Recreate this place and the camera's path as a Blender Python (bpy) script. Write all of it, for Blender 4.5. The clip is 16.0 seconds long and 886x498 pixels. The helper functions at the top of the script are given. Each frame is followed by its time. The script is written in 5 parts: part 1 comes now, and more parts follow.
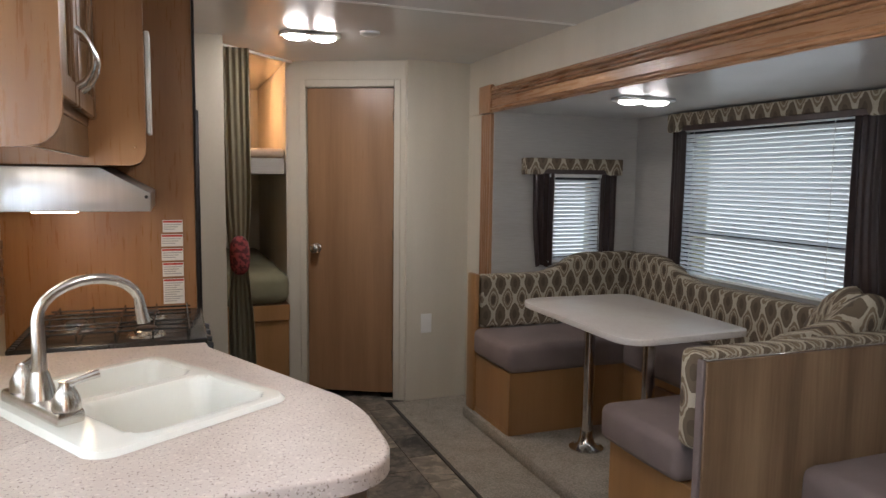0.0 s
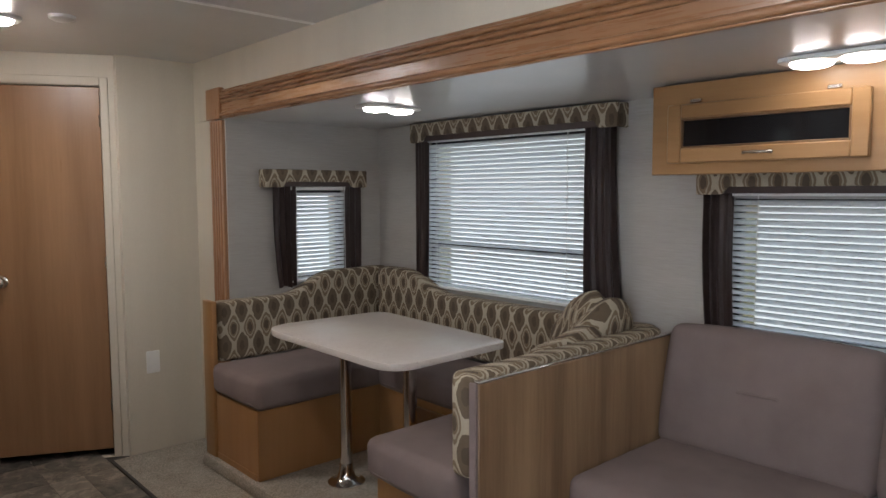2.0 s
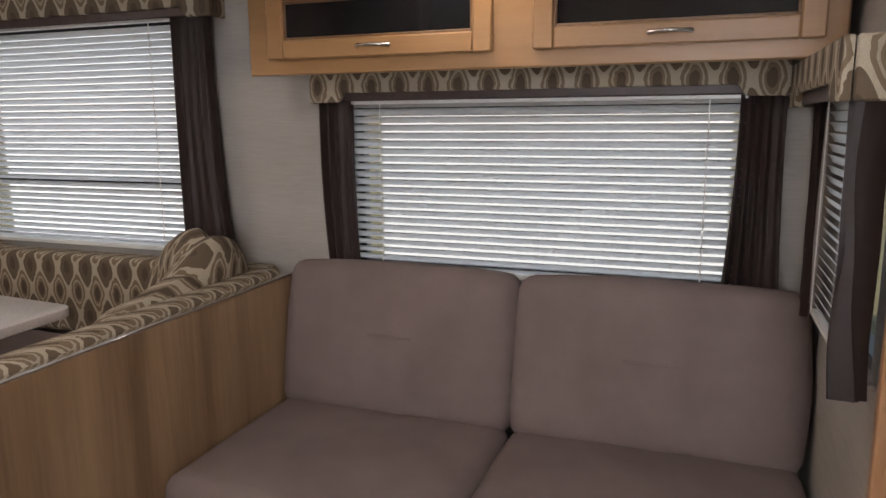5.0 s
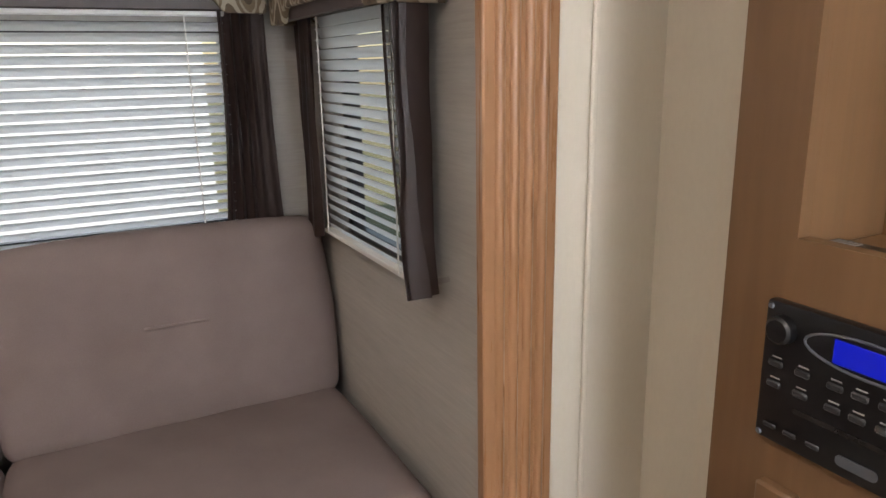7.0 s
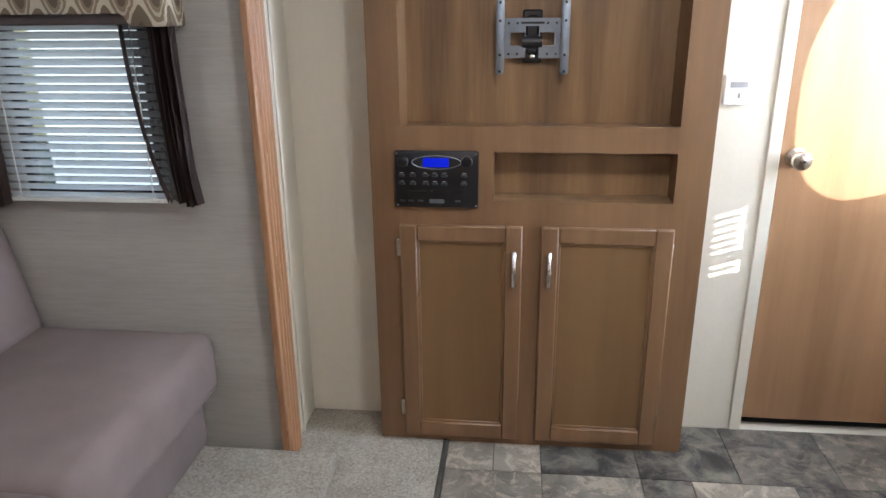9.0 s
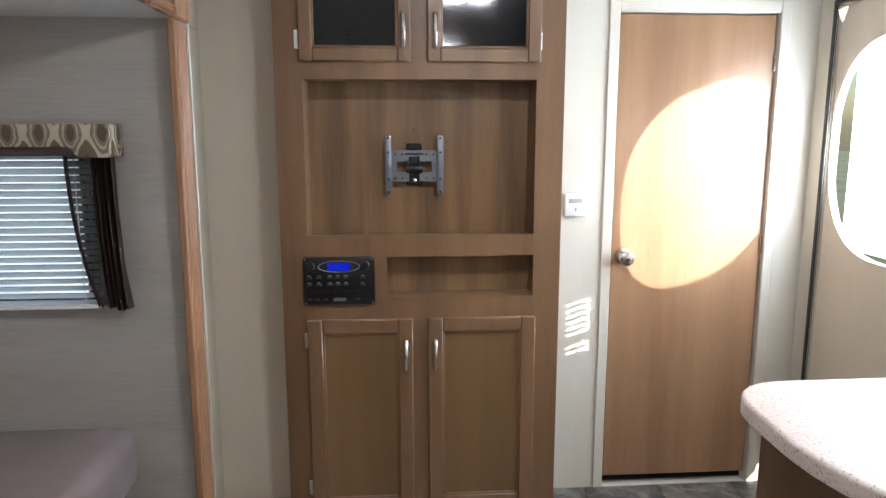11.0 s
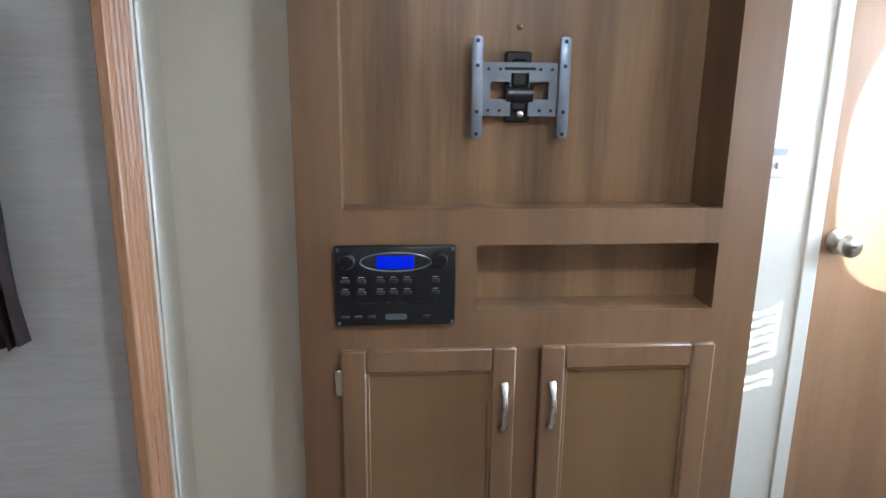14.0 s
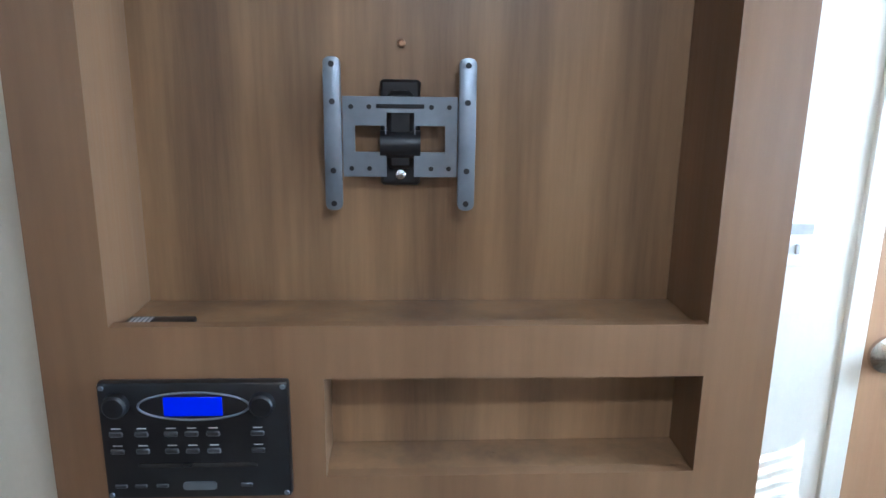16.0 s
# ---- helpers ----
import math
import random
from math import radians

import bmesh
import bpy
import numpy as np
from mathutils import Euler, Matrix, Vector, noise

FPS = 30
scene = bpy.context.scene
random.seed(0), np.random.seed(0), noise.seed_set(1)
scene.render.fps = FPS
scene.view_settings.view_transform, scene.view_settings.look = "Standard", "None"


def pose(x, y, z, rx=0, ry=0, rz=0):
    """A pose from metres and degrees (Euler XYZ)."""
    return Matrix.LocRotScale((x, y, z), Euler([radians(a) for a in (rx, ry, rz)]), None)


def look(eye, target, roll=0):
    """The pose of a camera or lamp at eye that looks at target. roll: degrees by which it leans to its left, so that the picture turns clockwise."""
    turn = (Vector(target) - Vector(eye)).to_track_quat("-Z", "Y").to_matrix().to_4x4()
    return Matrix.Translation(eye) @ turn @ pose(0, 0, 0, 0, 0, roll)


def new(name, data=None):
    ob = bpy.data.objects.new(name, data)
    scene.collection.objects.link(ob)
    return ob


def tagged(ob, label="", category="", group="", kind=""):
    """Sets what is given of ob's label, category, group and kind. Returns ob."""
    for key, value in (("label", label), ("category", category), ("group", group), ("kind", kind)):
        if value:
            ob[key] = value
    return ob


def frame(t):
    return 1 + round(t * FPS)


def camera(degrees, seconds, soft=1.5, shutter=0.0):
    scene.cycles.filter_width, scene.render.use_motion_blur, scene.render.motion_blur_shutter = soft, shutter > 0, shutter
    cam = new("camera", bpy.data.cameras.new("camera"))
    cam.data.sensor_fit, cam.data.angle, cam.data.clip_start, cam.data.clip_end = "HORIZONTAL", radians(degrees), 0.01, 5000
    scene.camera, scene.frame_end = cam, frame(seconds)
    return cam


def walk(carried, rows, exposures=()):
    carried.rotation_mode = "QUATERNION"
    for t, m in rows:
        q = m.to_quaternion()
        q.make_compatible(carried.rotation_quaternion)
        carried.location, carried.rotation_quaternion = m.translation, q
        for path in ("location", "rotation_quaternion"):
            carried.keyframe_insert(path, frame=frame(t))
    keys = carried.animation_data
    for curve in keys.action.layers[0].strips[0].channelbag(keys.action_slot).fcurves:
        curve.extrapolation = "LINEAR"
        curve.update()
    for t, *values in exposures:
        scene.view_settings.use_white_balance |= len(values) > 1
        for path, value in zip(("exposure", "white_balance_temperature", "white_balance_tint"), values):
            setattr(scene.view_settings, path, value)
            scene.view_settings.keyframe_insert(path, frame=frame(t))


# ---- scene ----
cam = camera(64.2, 16.0)
PATH = [
    (0, (0.488, 0.089, 1.386), (1.195, 1.949, 1.187), 0.7),
    (0.5, (0.509, 0.15, 1.379), (1.251, 1.995, 1.173), 0.6),
    (1, (0.582, 0.323, 1.386), (1.449, 2.114, 1.176), 0.4),
    (1.5, (0.618, 0.428, 1.377), (1.722, 2.085, 1.193), 0.1),
    (2, (0.586, 0.372, 1.39), (1.925, 1.849, 1.228), -0.2),
    (2.5, (0.547, 0.304, 1.375), (2.023, 1.645, 1.225), -0.3),
    (3, (0.529, 0.286, 1.372), (2.087, 1.53, 1.209), -0.4),
    (3.2, (0.543, 0.291, 1.358), (2.125, 1.503, 1.193), -0.4),
    (5.3, (1.159, 0.575, 1.305), (3.049, 1.104, 0.919), -0.4),
    (5.5, (1.123, 0.563, 1.29), (3.037, 0.986, 0.893), -0.4),
    (6, (1.06, 0.557, 1.292), (3.009, 0.72, 0.874), -0.4),
    (6.5, (1.19, 0.627, 1.291), (3.133, 0.469, 0.847), -0.8),
    (7, (1.344, 0.817, 1.253), (3.06, -0.076, 0.745), -1.1),
    (7.5, (1.465, 0.974, 1.3), (2.747, -0.447, 0.722), -1.6),
    (8, (1.469, 1.398, 1.362), (2.227, -0.348, 0.748), -1.0),
    (8.5, (1.444, 1.822, 1.369), (1.866, -0.022, 0.721), -0.9),
    (9, (1.494, 2.155, 1.392), (1.692, 0.276, 0.737), -0.6),
    (9.5, (1.535, 2.404, 1.431), (1.59, 0.509, 0.795), -0.4),
    (10, (1.536, 2.547, 1.474), (1.476, 0.626, 0.921), -0.1),
    (10.2, (1.529, 2.579, 1.476), (1.443, 0.644, 0.977), -0.1),
    (12.3, (1.56, 2.421, 1.355), (1.391, 0.447, 1.084), 0.1),
    (12.5, (1.559, 2.33, 1.366), (1.407, 0.361, 1.054), 0.1),
    (13, (1.539, 2.064, 1.356), (1.402, 0.103, 0.992), 0.0),
    (13.5, (1.608, 1.809, 1.354), (1.444, -0.132, 0.9), 0.4),
    (14, (1.756, 1.524, 1.338), (1.576, -0.406, 0.842), 0.7),
    (14.5, (1.759, 1.423, 1.37), (1.579, -0.508, 0.879), 0.6),
    (15, (1.687, 1.368, 1.404), (1.481, -0.565, 0.935), 0.9),
    (15.5, (1.525, 1.233, 1.393), (1.333, -0.701, 0.921), 1.0),
    (16, (1.445, 1.006, 1.387), (1.341, -0.931, 0.899), 0.8),
]
EXPOSURE = [(0, 0.98, 6150, 15), (3.2, 1.06, 6450, 16), (5.5, 1.12, 6950, 23), (7, 1.58, 6800, 18), (8, 1.9, 5950, 13), (9, 1.9, 5750, 12), (12.5, 1.48, 5500, 10), (14, 1.95, 5100, 8), (16, 2.02, 4800, 6)]
walk(cam, [(t, look(eye, target, roll)) for t, eye, target, roll in PATH], EXPOSURE)

# ---- world, sun, large lights ----
world = bpy.data.worlds.new("sky")
scene.world = world
world.use_nodes = True
wn = world.node_tree.nodes
sky = wn.new("ShaderNodeTexSky")
sky.sky_type, sky.sun_disc = "NISHITA", False
sky.sun_elevation, sky.sun_rotation = radians(13), radians(-45)
wn["Background"].inputs["Strength"].default_value = 0.06
world.node_tree.links.new(sky.outputs[0], wn["Background"].inputs[0])
sun = new("sun", bpy.data.lights.new("sun", "SUN"))
sun.data.energy, sun.data.angle, sun.data.color = 5.0, radians(0.35), (1, 0.93, 0.82)
sun.matrix_world = look((0, 0, 0), (1, -1, -0.33))


def window_light(name, centre, inward, w, h, watts):
    """Daylight from the sky in a window's opening."""
    l = new(name, bpy.data.lights.new(name, "AREA"))
    l.data.shape, l.data.size, l.data.size_y, l.data.energy, l.data.color = "RECTANGLE", w, h, watts, (0.84, 0.93, 1.0)
    l.matrix_world = look(centre, Vector(centre) + Vector(inward))
    return l


window_light("sky_dinette_window", (3.33, 2.78, 1.26), (-1, 0, 0), 1.1, 0.8, 1.35)
window_light("sky_sofa_window", (3.33, 1.03, 1.11), (-1, 0, 0), 1.1, 0.5, 0.62)
window_light("sky_small_window", (2.73, 3.95, 1.15), (0, -1, 0), 0.36, 0.5, 0.35)
window_light("sky_end_window", (2.72, 0.10, 1.11), (0, 1, 0), 0.45, 0.5, 0.2)
window_light("sky_kitchen_window", (-0.14, 1.45, 1.22), (1, 0, 0), 0.6, 0.4, 5.5)
# sky light for the added, unseen stripe opening
window_light("sky_stripe_slot", (-0.14, 0.875, 0.97), (1, 0, 0), 0.15, 0.26, 0.8)
# sky light for the assumed rounded window in the entry door
window_light("sky_entry_window", (-0.11, 0.40, 1.36), (1, 0, 0), 0.55, 0.72, 6.5)


# ---- materials ----
def ramp_mix(nt, fac, a, b):
    m = nt.nodes.new("ShaderNodeMix")
    m.data_type = "RGBA"
    nt.links.new(fac, m.inputs[0])
    for sock, c in ((m.inputs[6], a), (m.inputs[7], b)):
        if isinstance(c, tuple):
            sock.default_value = (*c, 1)
        else:
            nt.links.new(c, sock)
    return m.outputs[2]


def math_node(nt, op, a, b=0.0):
    n = nt.nodes.new("ShaderNodeMath")
    n.operation = op
    for sock, v in ((n.inputs[0], a), (n.inputs[1], b)):
        if isinstance(v, (int, float)):
            sock.default_value = v
        else:
            nt.links.new(v, sock)
    return n.outputs[0]


def noise_node(nt, scale, stretch=(1, 1, 1), detail=4, rough=0.6, contrast=None, world_space=False):
    tc = nt.nodes.new("ShaderNodeNewGeometry" if world_space else "ShaderNodeTexCoord")
    mp = nt.nodes.new("ShaderNodeMapping")
    mp.inputs["Scale"].default_value = stretch
    nt.links.new(tc.outputs["Position" if world_space else "Object"], mp.inputs[0])
    n = nt.nodes.new("ShaderNodeTexNoise")
    n.inputs["Scale"].default_value, n.inputs["Detail"].default_value, n.inputs["Roughness"].default_value = scale, detail, rough
    nt.links.new(mp.outputs[0], n.inputs[0])
    out = n.outputs[0]
    if contrast:
        r = nt.nodes.new("ShaderNodeMapRange")
        r.inputs[1].default_value, r.inputs[2].default_value = contrast
        nt.links.new(out, r.inputs[0])
        out = r.outputs[0]
    return out


def bump(nt, bsdf, height, strength=0.2, dist=0.002):
    b = nt.nodes.new("ShaderNodeBump")
    b.inputs["Strength"].default_value, b.inputs["Distance"].default_value = strength, dist
    nt.links.new(height, b.inputs["Height"])
    nt.links.new(b.outputs[0], bsdf.inputs["Normal"])


def base(name, rough=0.6, metal=0.0):
    m = bpy.data.materials.new(name)
    m.use_nodes = True
    bsdf = m.node_tree.nodes["Principled BSDF"]
    bsdf.inputs["Roughness"].default_value, bsdf.inputs["Metallic"].default_value = rough, metal
    return m, m.node_tree, bsdf


def mottled(name, a, b, rough=0.6, metal=0.0, scale=6, stretch=(1, 1, 1), fine=60, bumps=0.1, fine_mix=0.25, fine_stretch=None, contrast=(0.3, 0.7)):
    """Two colours blended by a coarse noise, with a fine grain on top."""
    m, nt, bsdf = base(name, rough, metal)
    big = noise_node(nt, scale, stretch, 3, 0.55, contrast)
    small = noise_node(nt, fine, fine_stretch or stretch, 4, 0.7, (0.3, 0.7))
    fac = math_node(nt, "ADD", math_node(nt, "MULTIPLY", big, 1 - fine_mix), math_node(nt, "MULTIPLY", small, fine_mix))
    nt.links.new(ramp_mix(nt, fac, a, b), bsdf.inputs["Base Color"])
    if bumps:
        bump(nt, bsdf, small, bumps)
    return m


def wood(name, dark, light, rough=0.38, along="z"):
    s = {"z": (1, 1, 0.06), "y": (1, 0.06, 1), "x": (0.06, 1, 1)}[along]
    m, nt, bsdf = base(name, rough)
    big = noise_node(nt, 10, s, 3, 0.5, (0.34, 0.66))
    grain = noise_node(nt, 90, s, 5, 0.65, (0.25, 0.75))
    fac = math_node(nt, "ADD", math_node(nt, "MULTIPLY", big, 0.7), math_node(nt, "MULTIPLY", grain, 0.3))
    nt.links.new(ramp_mix(nt, fac, dark, light), bsdf.inputs["Base Color"])
    nt.links.new(math_node(nt, "ADD", math_node(nt, "MULTIPLY", grain, 0.15), rough - 0.07), bsdf.inputs["Roughness"])
    bump(nt, bsdf, grain, 0.08)
    return m


def ikat(name, ground, figure, mid):
    """A woven fabric with rows of pointed lozenges; u runs along the wall, v upwards."""
    m, nt, bsdf = base(name, 0.85)
    tc = nt.nodes.new("ShaderNodeTexCoord")
    sp = nt.nodes.new("ShaderNodeSeparateXYZ")
    nt.links.new(tc.outputs["Object"], sp.inputs[0])
    wob = noise_node(nt, 40, (1, 1, 1), 2, 0.5)
    u = math_node(nt, "ADD", math_node(nt, "ADD", math_node(nt, "ADD", sp.outputs[0], sp.outputs[1]), 0.047), math_node(nt, "MULTIPLY", wob, 0.012))
    v = math_node(nt, "ADD", sp.outputs[2], math_node(nt, "MULTIPLY", wob, 0.02))
    wave_u = math_node(nt, "COSINE", math_node(nt, "MULTIPLY", u, 2 * math.pi * 11.0))
    wave_v = math_node(nt, "COSINE", math_node(nt, "MULTIPLY", v, 2 * math.pi * 5.6))
    f = math_node(nt, "ADD", wave_u, wave_v)
    a = math_node(nt, "ABSOLUTE", f)
    net = math_node(nt, "LESS_THAN", a, 0.33)
    ring = math_node(nt, "LESS_THAN", math_node(nt, "ABSOLUTE", math_node(nt, "SUBTRACT", f, 1.05)), 0.17)
    core = math_node(nt, "GREATER_THAN", a, 1.62)
    col = ramp_mix(nt, math_node(nt, "GREATER_THAN", f, 0.0), ground, tuple(c * 1.5 for c in ground))
    col = ramp_mix(nt, net, col, figure)
    col = ramp_mix(nt, ring, col, tuple(c * 0.85 for c in figure))
    col = ramp_mix(nt, core, col, mid)
    weave = noise_node(nt, 500, (1, 1, 1), 2, 0.5, (0.3, 0.7))
    col = ramp_mix(nt, math_node(nt, "MULTIPLY", weave, 0.25), col, mid)
    nt.links.new(col, bsdf.inputs["Base Color"])
    bump(nt, bsdf, weave, 0.25, 0.001)
    return m


def speckled(name, ground, dark, pale, rough):
    m, nt, bsdf = base(name, rough)
    a = noise_node(nt, 170, (1, 1, 1), 2, 0.5, (0.60, 0.66))
    b = noise_node(nt, 110, (1, 1, 1.2), 2, 0.5, (0.58, 0.68))
    c = noise_node(nt, 12, (1, 1, 1), 3, 0.5, (0.3, 0.7))
    col = ramp_mix(nt, math_node(nt, "MULTIPLY", c, 0.3), ground, pale)
    col = ramp_mix(nt, math_node(nt, "MULTIPLY", b, 0.6), col, pale)
    col = ramp_mix(nt, math_node(nt, "MULTIPLY", a, 0.75), col, dark)
    nt.links.new(col, bsdf.inputs["Base Color"])
    return m


def stone_tile(name):
    """Slate-look vinyl tiles: clouded greys, rust and cream, each tile with its own shade and veins."""
    m, nt, bsdf = base(name, 0.45)
    info = nt.nodes.new("ShaderNodeObjectInfo")
    tc = nt.nodes.new("ShaderNodeTexCoord")
    shift = nt.nodes.new("ShaderNodeVectorMath")
    shift.operation = "ADD"
    nt.links.new(tc.outputs["Object"], shift.inputs[0])
    nt.links.new(math_node(nt, "MULTIPLY", info.outputs["Random"], 53.0), shift.inputs[1])

    def cloud(scale, lo, hi, rough=0.68):
        n = nt.nodes.new("ShaderNodeTexNoise")
        n.inputs["Scale"].default_value, n.inputs["Detail"].default_value, n.inputs["Roughness"].default_value = scale, 7, rough
        n.inputs["Distortion"].default_value = 0.8
        nt.links.new(shift.outputs[0], n.inputs[0])
        r = nt.nodes.new("ShaderNodeMapRange")
        r.inputs[1].default_value, r.inputs[2].default_value = lo, hi
        nt.links.new(n.outputs[0], r.inputs[0])
        return r.outputs[0]
    own = math_node(nt, "POWER", info.outputs["Random"], 2.2)
    col = ramp_mix(nt, cloud(9, 0.40, 0.60), (0.019, 0.018, 0.017), (0.132, 0.118, 0.100))
    pale = math_node(nt, "MULTIPLY", cloud(13, 0.50, 0.60, 0.75), math_node(nt, "ADD", math_node(nt, "MULTIPLY", own, 0.8), 0.2))
    col = ramp_mix(nt, pale, col, (0.44, 0.37, 0.28))
    col = ramp_mix(nt, math_node(nt, "MULTIPLY", own, 0.55), col, (0.33, 0.285, 0.225))
    col = ramp_mix(nt, math_node(nt, "MULTIPLY", cloud(24, 0.60, 0.70), 0.7), col, (0.018, 0.017, 0.016))
    nt.links.new(col, bsdf.inputs["Base Color"])
    bump(nt, bsdf, cloud(16, 0.3, 0.7), 0.2)
    return m


def glow(name, color, strength):
    m, nt, bsdf = base(name, 0.4)
    bsdf.inputs["Base Color"].default_value = (0.9, 0.9, 0.88, 1) if color[0] > 0.5 else (0.0, 0.0, 0.05, 1)
    bsdf.inputs["Emission Color"].default_value = (*color, 1)
    bsdf.inputs["Emission Strength"].default_value = strength
    return m


def sheer(name, color, through_color, amount, rough=0.7):
    """A thin surface that lets part of the light through."""
    m, nt, bsdf = base(name, rough)
    n = noise_node(nt, 25, (1, 1, 0.15), 3, 0.6, (0.3, 0.7))
    nt.links.new(ramp_mix(nt, math_node(nt, "MULTIPLY", n, 0.35), color, through_color), bsdf.inputs["Base Color"])
    tr = nt.nodes.new("ShaderNodeBsdfTranslucent")
    tr.inputs[0].default_value = (*through_color, 1)
    mix = nt.nodes.new("ShaderNodeMixShader")
    mix.inputs[0].default_value = amount
    nt.links.new(bsdf.outputs[0], mix.inputs[1])
    nt.links.new(tr.outputs[0], mix.inputs[2])
    nt.links.new(mix.outputs[0], nt.nodes["Material Output"].inputs[0])
    return m


def open_weave(name, color, openness):
    """A thin voile: threads with see-through gaps between them."""
    m, nt, bsdf = base(name, 0.75)
    n = noise_node(nt, 300, (1, 1, 1), 2, 0.5, (0.3, 0.7))
    nt.links.new(ramp_mix(nt, n, color, tuple(c * 1.8 for c in color)), bsdf.inputs["Base Color"])
    gap = nt.nodes.new("ShaderNodeBsdfTransparent")
    mix = nt.nodes.new("ShaderNodeMixShader")
    mix.inputs[0].default_value = openness
    nt.links.new(bsdf.outputs[0], mix.inputs[1])
    nt.links.new(gap.outputs[0], mix.inputs[2])
    nt.links.new(mix.outputs[0], nt.nodes["Material Output"].inputs[0])
    return m


def glass(name, tint=(1, 1, 1), rough=0.0):
    m, nt, bsdf = base(name, rough)
    bsdf.inputs["Base Color"].default_value = (*tint, 1)
    bsdf.inputs["Transmission Weight"].default_value = 1.0
    bsdf.inputs["IOR"].default_value = 1.05
    return m


M = {}
M["wall_cream"] = mottled("cream_wallboard", (0.52, 0.475, 0.385), (0.62, 0.57, 0.47), 0.55, scale=4, stretch=(1, 1, 0.08), fine=120, fine_stretch=(1, 1, 0.5), bumps=0.06)
M["wall_grey"] = mottled("grey_textured_wallboard", (0.335, 0.315, 0.285), (0.45, 0.43, 0.395), 0.7, scale=3, stretch=(0.3, 0.3, 2.5), fine=28, fine_stretch=(0.35, 0.35, 6), bumps=0.15, fine_mix=0.55)
M["ceiling"] = mottled("white_ceiling_panel", (0.66, 0.65, 0.62), (0.74, 0.73, 0.70), 0.24, scale=2, fine=200, bumps=0.02)
M["oak"] = wood("cabinet_wood", (0.125, 0.066, 0.030), (0.215, 0.118, 0.056))
M["oak_panel"] = wood("cabinet_panel_wood", (0.135, 0.074, 0.028), (0.185, 0.102, 0.042))
M["oak_back"] = wood("printed_wood_panel", (0.090, 0.048, 0.022), (0.290, 0.168, 0.078), 0.34)
M["oak_warm"] = wood("warm_panel_wood", (0.22, 0.100, 0.036), (0.36, 0.180, 0.072), 0.3)
M["door"] = wood("door_wood", (0.22, 0.118, 0.056), (0.335, 0.190, 0.098), 0.33)
M["trim"] = wood("trim_wood", (0.24, 0.120, 0.056), (0.36, 0.190, 0.095), 0.3)
M["trim_y"] = wood("beam_wood", (0.19, 0.092, 0.042), (0.32, 0.165, 0.080), 0.28, "y")
M["maple"] = wood("honey_wood", (0.27, 0.145, 0.058), (0.38, 0.215, 0.095), 0.34, "y")
M["partition"] = wood("walnut_laminate", (0.16, 0.092, 0.046), (0.40, 0.265, 0.150), 0.36)
M["bench"] = wood("bench_wood", (0.26, 0.130, 0.045), (0.34, 0.180, 0.070), 0.4)
M["suede"] = mottled("taupe_microfibre", (0.155, 0.118, 0.108), (0.215, 0.168, 0.155), 0.95, scale=5, fine=350, bumps=0.25, fine_mix=0.35)
M["ikat"] = ikat("lozenge_fabric", (0.135, 0.100, 0.062), (0.47, 0.41, 0.31), (0.085, 0.062, 0.040))
M["drape"] = sheer("brown_drape", (0.060, 0.040, 0.036), (0.115, 0.080, 0.070), 0.08, 0.42)
M["sheer"] = open_weave("dark_sheer", (0.030, 0.024, 0.022), 0.34)
M["olive"] = sheer("olive_curtain", (0.20, 0.185, 0.125), (0.28, 0.26, 0.18), 0.15, 0.8)
M["slat"] = sheer("white_blind_slat", (0.80, 0.81, 0.80), (0.80, 0.86, 0.88), 0.10, 0.4)
M["white"] = mottled("white_plastic", (0.74, 0.74, 0.71), (0.80, 0.80, 0.77), 0.35, scale=8, bumps=0)
M["sink"] = mottled("cream_acrylic", (0.76, 0.75, 0.68), (0.80, 0.79, 0.72), 0.14, scale=5, bumps=0)
M["counter"] = speckled("speckled_laminate", (0.49, 0.41, 0.36), (0.16, 0.11, 0.09), (0.66, 0.58, 0.51), 0.42)
M["tabletop"] = speckled("pale_laminate", (0.60, 0.55, 0.50), (0.45, 0.40, 0.36), (0.68, 0.64, 0.60), 0.2)
M["chrome"] = mottled("polished_chrome", (0.70, 0.69, 0.67), (0.80, 0.79, 0.77), 0.12, 1.0, bumps=0)
M["nickel"] = mottled("brushed_nickel", (0.58, 0.55, 0.50), (0.68, 0.65, 0.60), 0.24, 1.0, scale=30, bumps=0.02)
M["steel"] = mottled("stainless_steel", (0.42, 0.42, 0.42), (0.60, 0.60, 0.59), 0.30, 1.0, scale=9, stretch=(1, 1, 0.05), bumps=0.04)
M["bracket"] = mottled("silver_bracket_paint", (0.165, 0.185, 0.215), (0.225, 0.25, 0.285), 0.38, 0.8, scale=20, bumps=0.02)
M["black"] = mottled("black_plastic", (0.004, 0.004, 0.005), (0.008, 0.008, 0.009), 0.34, scale=30, bumps=0.03)
M["iron"] = mottled("black_enamel", (0.010, 0.010, 0.010), (0.025, 0.022, 0.020), 0.25, scale=25, bumps=0.03)
M["smoke"] = mottled("smoked_glass", (0.008, 0.009, 0.010), (0.014, 0.014, 0.016), 0.08, scale=6, bumps=0)
M["rubber"] = mottled("grey_button", (0.022, 0.022, 0.024), (0.035, 0.035, 0.037), 0.4, scale=30, bumps=0)
M["carpet"] = mottled("beige_cut_pile", (0.125, 0.106, 0.083), (0.48, 0.435, 0.365), 0.97, scale=9, fine=120, bumps=0.9, fine_mix=0.7, contrast=(0.2, 0.8))
M["grout"] = mottled("dark_joint", (0.030, 0.027, 0.023), (0.055, 0.05, 0.042), 0.7, scale=20)
M["stone"] = stone_tile("slate_vinyl")
